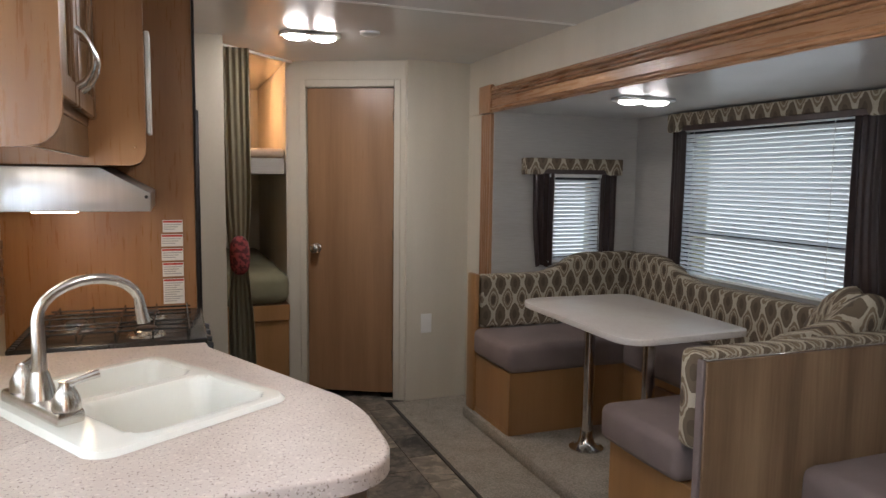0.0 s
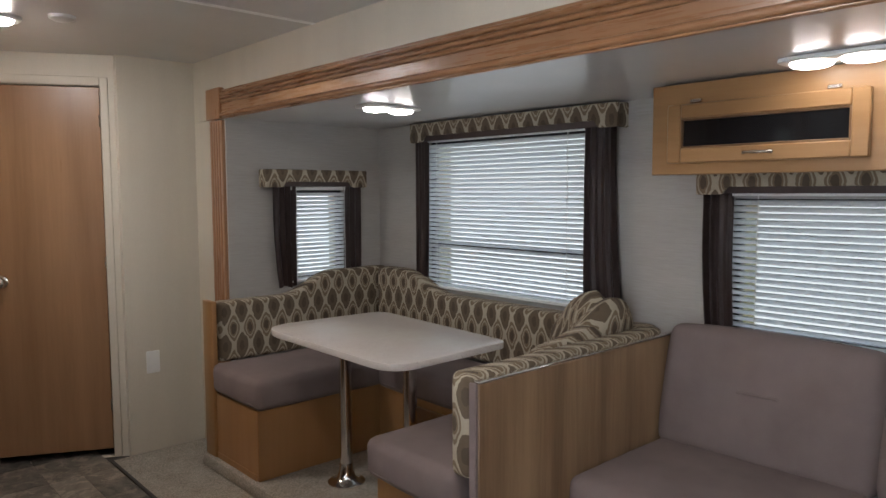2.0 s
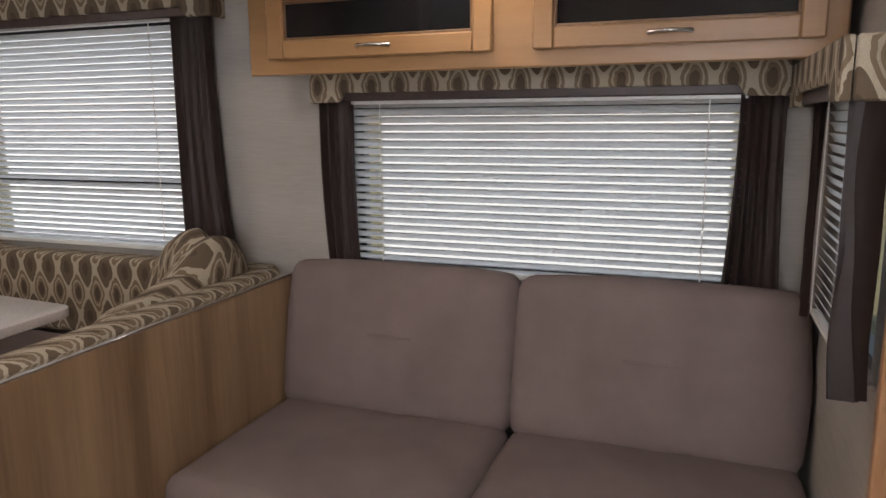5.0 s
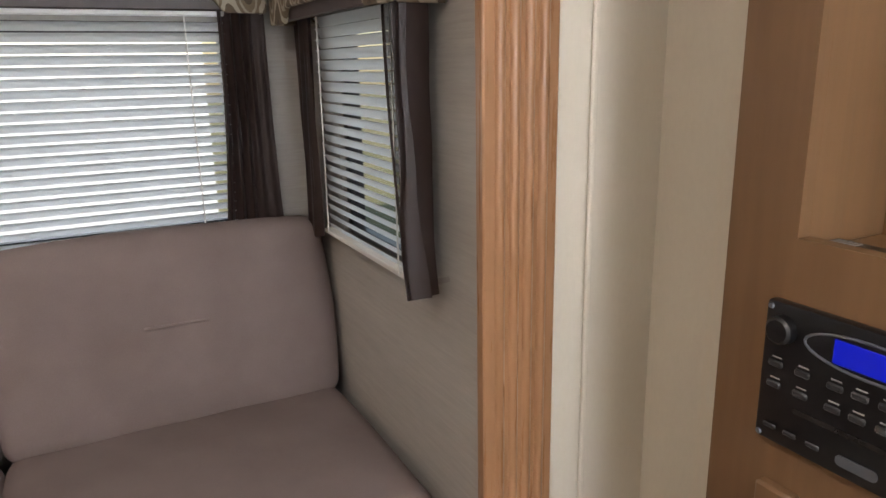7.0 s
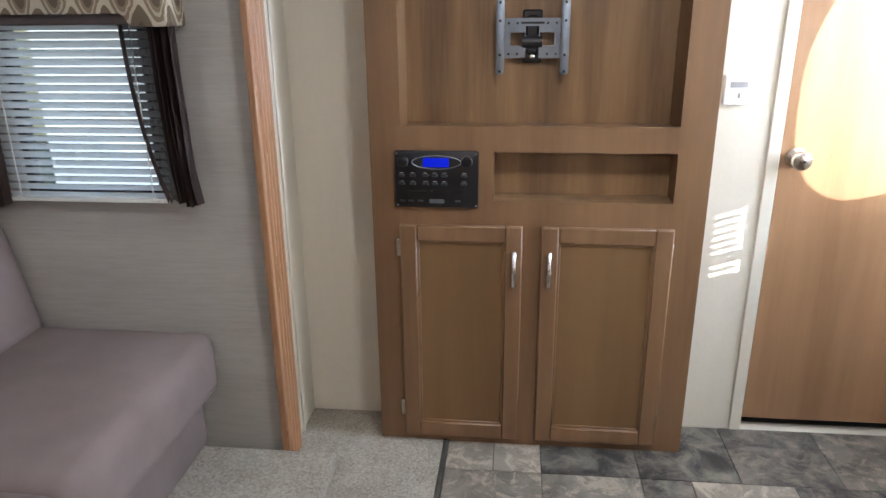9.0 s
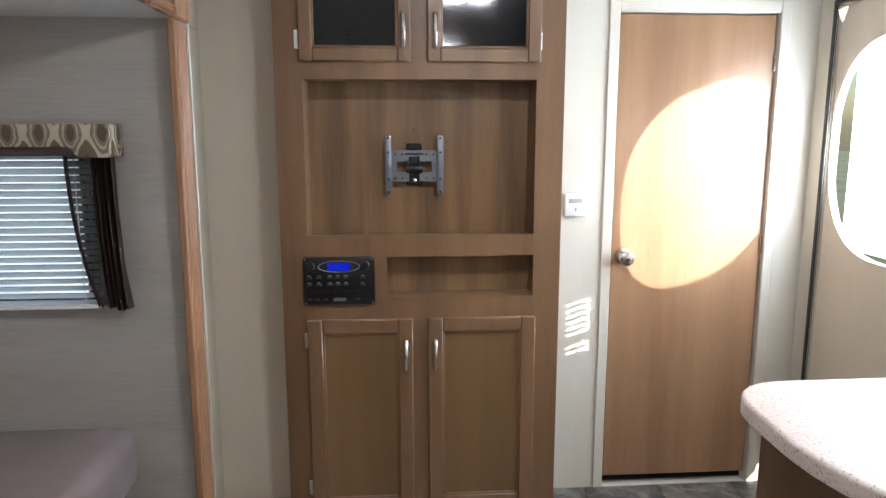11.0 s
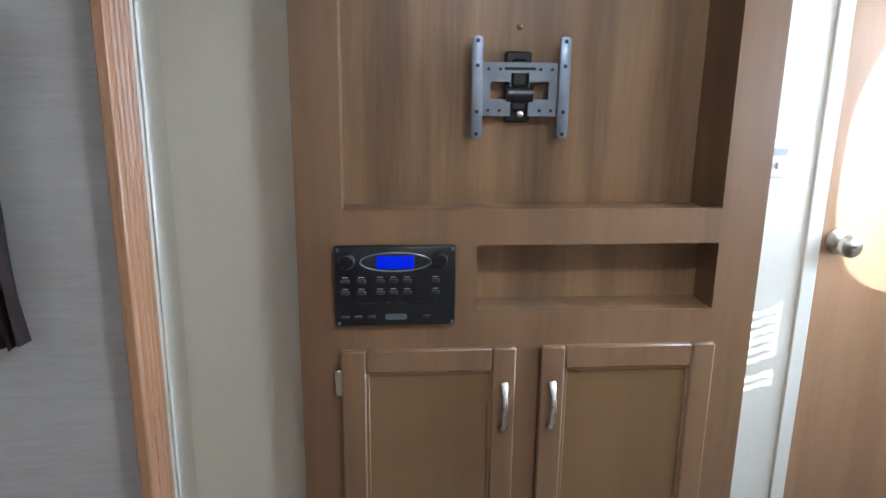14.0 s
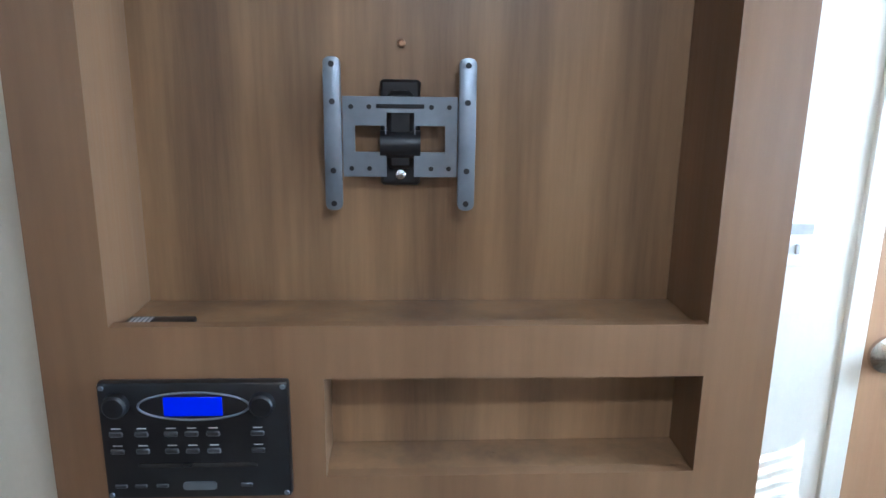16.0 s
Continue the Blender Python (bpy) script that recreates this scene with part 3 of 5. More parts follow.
def blind(axis, u0, u1, z0, z1, a, inward, tilt, label):
    b = thing("window_blind", (((u0 + u1) / 2, a, z0) if axis == "y" else (a, (u0 + u1) / 2, z0)), label, "blind", "mini blinds")
    put = (lambda p, q, r, s, c, d, v=0.002: box(p, q, c, d, r, s, v)) if axis == "y" else (lambda p, q, r, s, c, d, v=0.002: box(c, d, p, q, r, s, v))
    part("head_rail", put(u0, u1, z1, z1 + 0.025, a - 0.012, a + 0.012), "white", b)
    part("bottom_rail", put(u0, u1, z0 - 0.008, z0 + 0.004, a - 0.011, a + 0.011), "white", b)
    bm = bmesh.new()
    prof = [(-0.0125, 0.0), (-0.006, 0.0016), (0.0, 0.0022), (0.006, 0.0016), (0.0125, 0.0)]
    c, s = math.cos(radians(tilt)), math.sin(radians(tilt))
    rows = []
    for u in (u0, u1):
        row = []
        for d, z in prof:
            dd, zz = (d * c - z * s) * inward, d * s + z * c
            row.append(bm.verts.new((u, dd, zz) if axis == "y" else (dd, u, zz)))
        rows.append(row)
    for i in range(4):
        bm.faces.new((rows[0][i], rows[0][i + 1], rows[1][i + 1], rows[1][i]))
    bmesh.ops.solidify(bm, geom=bm.faces[:], thickness=0.0006)
    me = mesh_of("slat", bm, "slat")
    n = int((z1 - z0) / 0.0235)
    for i in range(n):
        z = z0 + 0.012 + (z1 - z0 - 0.012) * i / n
        part("slat", me, "slat", b, at=((0, a, z) if axis == "y" else (a, 0, z)))
    for f in (0.09, 0.91):
        u, k = u0 + f * (u1 - u0), a + 0.015 * inward
        part("ladder_cord", rod((u, k, z0) if axis == "y" else (k, u, z0), (u, k, z1) if axis == "y" else (k, u, z1), 0.0018, seg=6), "white", b)
    return b


def valance(axis, u0, u1, z0, z1, a_in, inward, depth, label, tail=0.10):
    """A padded fabric box over a window: tails at the ends, a shallower middle with a dark band."""
    v = thing("window_valance", (((u0 + u1) / 2, a_in, z0) if axis == "y" else (a_in, (u0 + u1) / 2, z0)), label, "valance", "window valances")
    a, b = sorted((a_in + (depth - 0.016) * inward, a_in + depth * inward))
    t = min(tail, (u1 - u0) * 0.24)
    h = (z1 - z0)
    out = rounded([(u0, z0), (u0 + t, z0), (u0 + t + 0.02, z0 + 0.32 * h), (u1 - t - 0.02, z0 + 0.32 * h), (u1 - t, z0), (u1, z0), (u1, z1), (u0, z1)], [0.006, 0.012, 0.01, 0.01, 0.012, 0.006, 0.006, 0.006], 3)
    part("face_board", slab(out, axis, a, b, 0.004), "ikat", v)
    c, d = sorted((a_in + 0.002 * inward, a_in + (depth - 0.018) * inward))
    put = (lambda p, q, r, s, m, n: box(p, q, m, n, r, s, 0.004)) if axis == "y" else (lambda p, q, r, s, m, n: box(m, n, p, q, r, s, 0.004))
    part("side_board", put(u0, u0 + 0.014, z0, z1, c, d), "ikat", v)
    part("side_board", put(u1 - 0.014, u1, z0, z1, c, d), "ikat", v)
    part("top_board", put(u0 + 0.015, u1 - 0.015, z1 - 0.015, z1 - 0.001, c, d), "drape", v)
    e, f = sorted((a_in + (depth - 0.026) * inward, a_in + (depth - 0.018) * inward))
    part("dark_band", put(u0 + 0.016, u1 - 0.016, z0 + 0.05 * h, z0 + 0.5 * h, e, f), "drape", v, "dark brown lining band")
    return v


def curtain(axis, top, bottom, depth, z0, z1, label, folds=4, wave=0.012, mat="drape", seed=0.0, sheer_side=None):
    at = ((top[0] + top[1]) / 2, depth, z0) if axis == "y" else (depth, (top[0] + top[1]) / 2, z0)
    c = thing("window_curtain", at, label, "curtain", "brown window curtains")
    part("panel", drape(top, bottom, depth, z0, z1, folds, wave, axis, None, seed), mat, c)
    if sheer_side:
        part("lining", drape(*sheer_side, depth + (0.02 if axis == "x" else -0.012), z0 + 0.005, z1, 2, 0.005, axis, None, seed + 1), "sheer", c, "dark sheer lining")
        (t0, t1), (b0, b1) = sheer_side
        part("lining_hem", drape((t1 - 0.006, t1 + 0.008), (b1 - 0.006, b1 + 0.008), depth + (0.02 if axis == "x" else -0.012), z0 + 0.005, z1, 1, 0.003, axis, None, seed + 2), "drape", c, "opaque brown hem")
    return c


window(1, "x", BIG, XS, 1, "large dinette window with a dark frame and closed blind")
window(2, "x", SOFA, XS, 1, "wide window above the sofa with a dark frame")
window(3, "y", SMALL, YS1, 1, "small window at the dinette's end")
window(4, "y", END, YS0, -1, "small window at the sofa's end")
window(5, "x", KIT, XL, -1, "kitchen window with a lowered blind")
window(6, "x", STRIPE_SLOT, XL, -1, "unseen narrow opening added by the entry door for sun stripes")
blind("x", 2.25, 3.32, 0.875, 1.655, XS - 0.028, -1, 50, "white mini blind lowered over the dinette window")
blind("x", 0.445, 1.595, 0.86, 1.37, XS - 0.028, -1, 50, "white mini blind lowered over the sofa window")
blind("y", 2.54, 2.92, 0.905, 1.40, YS1 - 0.028, -1, 50, "small white mini blind lowered")
blind("y", 2.47, 2.96, 0.87, 1.37, YS0 + 0.028, 1, 54, "small white mini blind, slats half open")
blind("x", 1.02, 1.82, 1.01, 1.43, XL + 0.028, 1, 60, "white mini blind closed in the kitchen window")
# unseen slats, added to shape the sun stripes on the front wall
blind("x", 0.785, 0.965, 0.83, 1.11, XL + 0.028, 1, 14, "unseen open-slat blind added to cut the sun into stripes")
valance("x", 2.06, 3.40, 1.655, 1.757, XS, -1, 0.085, "brown and cream lozenge-pattern valance over the dinette window")
valance("x", 0.365, 1.71, 1.375, 1.465, XS, -1, 0.085, "brown and cream lozenge-pattern valance over the sofa window")
valance("y", 2.375, 3.015, 1.415, 1.51, YS1, -1, 0.085, "small brown and cream lozenge-pattern valance")
valance("y", 2.375, 3.06, 1.345, 1.445, YS0, 1, 0.108, "small brown and cream lozenge-pattern valance at the sofa's end")
curtain("x", (3.29, 3.40), (3.30, 3.39), XS - 0.045, 0.86, 1.68, "dark brown curtain gathered beside the dinette window", 4, seed=1)
curtain("x", (2.09, 2.25), (2.03, 2.24), XS - 0.05, 0.84, 1.68, "dark brown curtain gathered beside the dinette window", 5, 0.014, seed=2)
curtain("x", (1.58, 1.70), (1.565, 1.675), XS - 0.045, 0.83, 1.40, "dark brown curtain gathered beside the sofa window", 4, seed=3)
curtain("x", (0.365, 0.475), (0.35, 0.50), XS - 0.045, 0.83, 1.40, "dark brown curtain gathered beside the sofa window", 5, seed=4)
curtain("y", (2.43, 2.57), (2.46, 2.57), YS1 - 0.045, 0.88, 1.42, "dark brown curtain beside the small dinette window", 4, seed=5)
curtain("y", (2.88, 3.0), (2.88, 3.0), YS1 - 0.045, 0.88, 1.42, "dark brown curtain beside the small dinette window", 3, seed=6)
curtain("y", (2.385, 2.455), (2.362, 2.435), YS0 + 0.058, 0.865, 1.37, "dark brown curtain with a sheer edge at the sofa's end", 4, 0.032, seed=7, sheer_side=((2.44, 2.535), (2.425, 2.465)))
curtain("y", (2.94, 3.05), (2.95, 3.06), YS0 + 0.05, 0.85, 1.37, "dark brown curtain in the corner behind the sofa", 3, seed=8)
hold = thing("curtain_holdback", (2.40, YS0, 0.87), "small chrome curtain holdback on the wall", "holdback")
part("stem", rod((2.395, YS0, 0.885), (2.395, YS0 + 0.05, 0.885), 0.005), "chrome", hold)
part("knob", lathe((2.395, YS0 + 0.05, 0.885), [(0.004, 0), (0.014, 0.004), (0.014, 0.01), (0.006, 0.014)], 16, (0, 1, 0)), "chrome", hold)


# ---- dinette ----
par = thing("seat_partition", (2.0, 1.77, 0), "laminate partition between sofa and dinette with a metal-edged top", "partition")
part("panel", box(2.0, XS - 0.1, 1.78, 1.805, ZF, 0.835, 0.003), "partition", par)
part("cap", box(2.0, XS - 0.1, 1.778, 1.808, 0.836, 0.842, 0.002), "chrome", par, "thin pale metal edge")
part("end_strip", box(1.985, 1.999, 1.78, 1.809, ZF, 0.84, 0.004), "suede", par)


def bench(name, x0, x1, y0, y1, label, cx0=0.0, seed=0.0):
    b = thing(name, ((x0 + x1) / 2, (y0 + y1) / 2, ZF), label, "bench", "dinette benches")
    part("base", box(x0, x1, y0, y1, ZF, 0.40, 0.003), "bench", b)
    part("toe_board", box(x0 - 0.004, x0 - 0.0005, y0 + 0.02, y1 - 0.02, ZF, 0.1, 0.001), "bench", b)
    return b


def seat_cushion(x0, x1, y0, y1, label, seed):
    c = thing("seat_cushion", ((x0 + x1) / 2, (y0 + y1) / 2, 0.401), label, "cushion", "dinette seat cushions")
    part("pad", soft(x0, x1, y0, y1, 0.402, 0.545, 0.035, 0.012, seed), "suede", c)
    part("welt", tube([(x0 + 0.01, y0 + 0.03, 0.43), (x0 - 0.002, y0 + 0.06, 0.43), (x0 - 0.002, y1 - 0.06, 0.43), (x0 + 0.01, y1 - 0.03, 0.43)], 0.004, 6), "suede", c)
    return c


bench("dinette_bench", 2.06, XS - 0.01, 3.25, YS1 - 0.01, "wooden dinette bench base beneath the small window")
bench("dinette_bench", 2.02, XS - 0.01, 1.81, 2.30, "wooden dinette bench base backing onto the sofa")
long_bench = bench("dinette_bench", 2.74, XS - 0.01, 2.305, 3.24, "wooden dinette bench base under the large window")
drawer = part("drawer_front", box(2.722, 2.738, 2.45, 2.95, 0.13, 0.36, 0.004), "oak", long_bench)
part("pull", tube([(2.722, 2.66, 0.26), (2.70, 2.67, 0.26), (2.70, 2.73, 0.26), (2.722, 2.74, 0.26)], 0.005), "nickel", drawer)
seat_cushion(2.045, 3.05, 3.22, 3.70, "taupe microfibre dinette seat cushion", 1)
seat_cushion(1.985, 3.05, 1.875, 2.33, "taupe microfibre dinette seat cushion", 2)
seat_cushion(2.70, 3.05, 2.34, 3.21, "taupe microfibre dinette seat cushion", 3)


def back_pad(name, outline, axis, a0, a1, label):
    b = thing(name, (outline[0][0], (a0 + a1) / 2, 0.545) if axis == "y" else ((a0 + a1) / 2, outline[0][0], 0.545), label, "backrest", "dinette back cushions")
    bm = slab(rounded(outline, 0.03, 4), axis, a0, a1, 0.0)
    edges = [e for e in bm.edges if abs((e.verts[0].co - e.verts[1].co).dot(Vector((0, 1, 0) if axis == "y" else (1, 0, 0)))) < 1e-6]
    bmesh.ops.bevel(bm, geom=edges, offset=0.022, segments=3, profile=0.5, affect="EDGES")
    part("pad", bm, "ikat", b)
    return b


def hump_outline(u0, u1, low, high, turn_at, width, rising):
    pts = [(u0, 0.54), (u1, 0.54)]
    for i in range(17):
        u = u1 + (u0 - u1) * i / 16
        s = min(1, max(0, (u - turn_at) / width + 0.5))
        s = s * s * (3 - 2 * s)
        pts.append((u, low + (high - low) * (s if rising else 1 - s)))
    return pts


back_pad("back_cushion", hump_outline(2.09, XS - 0.02, 0.845, 0.955, 2.62, 0.30, True), "y", YS1 - 0.10, YS1 - 0.012, "lozenge-pattern back cushion that rises to the corner")
back_pad("back_cushion", hump_outline(1.895, YS1 - 0.11, 0.845, 0.955, 3.27, 0.30, True), "x", XS - 0.11, XS - 0.012, "long lozenge-pattern back cushion under the window")
back_pad("back_cushion", [(1.985, 0.54), (3.05, 0.54), (3.05, 0.86), (1.985, 0.86)], "y", 1.811, 1.89, "lozenge-pattern back cushion on the partition")
arm = thing("bench_end_panel", (2.06, 3.73, ZF), "narrow wooden end panel of the dinette backrest", "panel")
part("board", box(2.045, 2.075, YS1 - 0.115, YS1 - 0.008, ZF, 0.855, 0.008, 2), "bench", arm)

tab = thing("dinette_table", (2.36, 2.7, ZF), "pale laminate dinette table on two chrome legs", "table")
TOP = rounded([(2.03, 2.22), (2.63, 2.24), (2.70, 3.16), (2.05, 3.19)], [0.13, 0.06, 0.10, 0.16], 7)
part("tabletop", prism(TOP, 0.773, 0.80, 0.004), "tabletop", tab)
for y in (2.99, 2.53):
    part("leg", join(rod((2.36, y, ZF + 0.02), (2.36, y, 0.76), 0.028, seg=24), lathe((2.36, y, ZF), [(0.085, 0), (0.085, 0.006), (0.06, 0.012), (0.042, 0.03), (0.034, 0.06), (0.03, 0.09)], 28), lathe((2.36, y, 0.75), [(0.032, 0), (0.045, 0.01), (0.08, 0.018), (0.08, 0.022)], 24)), "chrome", tab)


def pillow(x, y, z, rot, w, h, label, seed):
    p = thing("throw_pillow", (x, y, z), label, "pillow", "throw pillows")
    bm = bmesh.new()
    n = 14
    for side in (1, -1):
        g = [[None] * (n + 1) for _ in range(n + 1)]
        for i in range(n + 1):
            for j in range(n + 1):
                u, v = 2 * i / n - 1, 2 * j / n - 1
                t = 0.062 * (max(0, (1 - u ** 4) * (1 - v ** 4))) ** 0.6 * side
                k = 1 - 0.20 * u * u * v * v
                q = Vector((u * k * w / 2, t, v * k * h / 2))
                q += 0.012 * noise.noise_vector(q * 9 + Vector((seed, 3, 1)))
                g[i][j] = bm.verts.new(q)
        for i in range(n):
            for j in range(n):
                f = (g[i][j], g[i + 1][j], g[i + 1][j + 1], g[i][j + 1])
                bm.faces.new(f if side > 0 else f[::-1])
    bmesh.ops.remove_doubles(bm, verts=bm.verts, dist=0.012)
    bmesh.ops.recalc_face_normals(bm, faces=bm.faces)
    part("cover", turned(bm, Matrix.Translation((x, y, z)) @ Euler([radians(a) for a in rot]).to_matrix().to_4x4()), "ikat", p)


pillow(2.84, 1.98, 0.77, (30, 40, 20), 0.44, 0.42, "lozenge-pattern throw pillow leaning in the dinette corner", 1)
pillow(2.62, 1.98, 0.73, (30, -12, -8), 0.40, 0.36, "lozenge-pattern throw pillow leaning on the partition", 2)
pillow(2.93, 2.12, 0.77, (20, 40, 75), 0.42, 0.40, "lozenge-pattern throw pillow against the window side", 3)

# ---- sofa ----
sofa = thing("sofa", (2.7, 1.0, 0.02), "taupe microfibre jackknife sofa with two cushions", "sofa")
part("base", box(2.45, XS - 0.02, 0.30, 1.76, 0.0702, 0.27, 0.015, 2), "suede", sofa)
for k, (a, b) in enumerate(((0.285, 1.03), (1.035, 1.772))):
    s = part("seat_cushion", soft(2.39, 2.99, a, b, 0.265, 0.464, 0.045, 0.014, 5 + k), "suede", sofa)
    part("welt", tube([(2.41, a + 0.03, 0.30), (2.389, a + 0.06, 0.295), (2.389, b - 0.06, 0.295), (2.41, b - 0.03, 0.30)], 0.004, 6), "suede", s)
    bm = soft(-0.066, 0.066, a, b, 0, 0.46, 0.045, 0.016, 8 + k)
    lean = Matrix.Translation((2.99, 0, 0.43)) @ Matrix.Rotation(radians(12), 4, "Y")
    c = part("back_cushion", turned(bm, lean), "suede", sofa)
    m = (a + b) / 2
    part("tuft_seam", turned(rod((-0.080, m - 0.07, 0.25), (-0.080, m + 0.07, 0.25), 0.005, seg=8), lean), "suede", c)


# ---- cupboards above the sofa ----
def pull(parent, p0, p1, out, r=0.005, label="arched nickel pull", mat="nickel"):
    p0, p1, out = Vector(p0), Vector(p1), Vector(out)
    pts = [p0 + (p1 - p0) * f + out * math.sin(math.pi * f) ** 0.6 for f in (0, 0.08, 0.2, 0.35, 0.5, 0.65, 0.8, 0.92, 1)]
    return part("handle", tube(pts, [r * k for k in (1.5, 1.2, 0.9, 1, 1.15, 1, 0.9, 1.2, 1.5)]), mat, parent, label)


def glazed_door(parent, axis, u0, u1, z0, z1, a, inward, mat="maple", inset="smoke", rail=0.045):
    """A framed door: stiles and rails in one frame, a panel in the middle."""
    put = (lambda p, q, r, s, c, d, v=0.004: box(p, q, min(c, d), max(c, d), r, s, v)) if axis == "y" else (lambda p, q, r, s, c, d, v=0.004: box(min(c, d), max(c, d), p, q, r, s, v))
    f, g = a + 0.002 * inward, a + 0.02 * inward
    d = part("door", join(put(u0, u0 + rail, z0, z1, f, g), put(u1 - rail, u1, z0, z1, f, g), put(u0 + rail, u1 - rail, z0, z0 + rail, f, g - 0.0006 * inward), put(u0 + rail, u1 - rail, z1 - rail, z1, f, g - 0.0006 * inward)), mat, parent)
    part("bead", join(*[put(p, q, r, s, f, g - 0.006 * inward, 0.002) for p, q, r, s in ((u0 + rail - 0.001, u0 + rail + 0.007, z0 + rail, z1 - rail), (u1 - rail - 0.007, u1 - rail + 0.001, z0 + rail, z1 - rail), (u0 + rail + 0.007, u1 - rail - 0.007, z0 + rail - 0.001, z0 + rail + 0.007), (u0 + rail + 0.007, u1 - rail - 0.007, z1 - rail - 0.007, z1 - rail + 0.001))]), "oak", d)
    part("panel", put(u0 + rail - 0.005, u1 - rail + 0.005, z0 + rail - 0.005, z1 - rail + 0.005, f, f + 0.006 * inward, 0), inset, d, "dark smoked glass" if inset == "smoke" else "recessed wood panel")
    return d


up = thing("overhead_cupboard", (3.0, 1.03, 1.44), "honey wood overhead cupboard with smoked glass doors", "cupboard")
part("body", box(2.875, XS - 0.002, 0.285, 1.755, 1.468, 1.757, 0.004), "maple", up)
part("face_frame", box(2.856, 2.874, 0.285, 1.76, 1.445, 1.757, 0.004), "maple", up)
for a, b in ((0.33, 0.955), (1.055, 1.69)):
    d = glazed_door(up, "x", a, b, 1.485, 1.685, 2.856, -1, rail=0.05)
    m = (a + b) / 2
    pull(d, (2.836, m - 0.045, 1.512), (2.836, m + 0.045, 1.512), (-0.022, 0, 0))
    for h in (a + 0.1, b - 0.1):
        part("hinge", box(2.842, 2.855, h - 0.02, h + 0.02, 1.686, 1.70, 0.003), "nickel", d)


# ---- ceiling lights ----
def ceiling_light(x, y, z, along, label, lens="lamp"):
    l = thing("ceiling_light", (x, y, z), label, "ceiling light", "double dome ceiling lights")
    part("base_plate", prism(rounded([(x - (0.15 if along == "x" else 0.07), y - (0.07 if along == "x" else 0.15)), (x + (0.15 if along == "x" else 0.07), y - (0.07 if along == "x" else 0.15)), (x + (0.15 if along == "x" else 0.07), y + (0.07 if along == "x" else 0.15)), (x - (0.15 if along == "x" else 0.07), y + (0.07 if along == "x" else 0.15))], 0.05), z - 0.014, z - 0.0005, 0.004), "white", l)
    for s in (-0.068, 0.068):
        c = (x + s, y, z - 0.014) if along == "x" else (x, y + s, z - 0.014)
        part("lens", lathe(c, [(0.058, 0), (0.056, 0.007), (0.045, 0.013), (0.025, 0.016), (0.002, 0.017)], 24, (0, 0, -1)), lens, l, "lit frosted lens")
    return l


ceiling_light(2.53, 2.87, ZS, "x", "lit double dome light on the slide-out ceiling above the table", "lamp_slide")
ceiling_light(2.73, 1.11, ZS, "y", "lit double dome light on the slide-out ceiling above the sofa", "lamp_slide")
ceiling_light(1.13, 3.66, ZC, "x", "lit double dome light on the ceiling near the bathroom")
ceiling_light(1.15, 1.35, ZC, "x", "lit double dome light on the ceiling by the kitchen")
vent = single("ceiling_sensor", lathe((1.39, 3.49, ZC), [(0.05, 0), (0.048, 0.012), (0.03, 0.02), (0.002, 0.021)], 20, (0, 0, -1)), "white", "small white round sensor on the ceiling", "sensor")

# ---- media cabinet ----
cab = thing("media_cabinet", (1.43, 0.04, 0), "tall brown wood media cabinet with open bays and doors", "cabinet")
F0, F1 = 0.105, 0.125
part("face_frame", plate(0.94, 1.922, 0.0, ZC - 0.002, [(1.037, 1.83, 1.06, 1.594), (1.036, 1.555, 0.838, 0.985), (1.615, 1.83, 0.835, 0.975), (1.05, 1.39, 0.06, 0.745), (1.49, 1.82, 0.06, 0.745), (1.06, 1.40, 1.68, 2.0), (1.49, 1.82, 1.68, 2.0)], "y", F0, F1), "oak", cab)
part("side", box(0.94, 0.955, YF, F0 - 0.001, 0, ZC - 0.002, 0.001), "oak", cab)
part("side", box(1.907, 1.922, YF, F0 - 0.001, 0, ZC - 0.002, 0.001), "oak", cab)
part("back_panel", box(0.956, 1.906, -0.05, -0.035, 0, ZC - 0.002, 0), "oak_back", cab, "printed wood-grain back panel")
for a, b in ((1.02, 1.036), (1.831, 1.847)):
    part("bay_side", box(a, b, -0.034, F0 - 0.001, 1.045, 1.61, 0.001), "oak", cab)
part("bay_shelf", box(1.0, 1.87, -0.034, F0 - 0.001, 1.028, 1.044, 0.001), "oak_back", cab)
part("bay_top", box(1.0, 1.87, -0.034, F0 - 0.001, 1.595, 1.61, 0.001), "oak", cab)
part("nook_floor", box(1.0, 1.60, -0.034, F0 - 0.001, 0.82, 0.837, 0.001), "oak_back", cab)
part("nook_back", box(1.0, 1.60, 0.02, 0.028, 0.838, 0.985, 0), "oak_back", cab)
part("nook_top", box(1.0, 1.60, -0.034, F0 - 0.001, 0.986, 1.0, 0.001), "oak", cab)
part("nook_side", box(1.02, 1.035, -0.034, F0 - 0.001, 0.838, 0.985, 0.001), "oak", cab)
part("nook_side", box(1.556, 1.57, -0.034, F0 - 0.001, 0.838, 0.985, 0.001), "oak", cab)
part("upper_floor", box(1.0, 1.87, -0.034, F0 - 0.001, 1.64, 1.655, 0.001), "oak", cab)
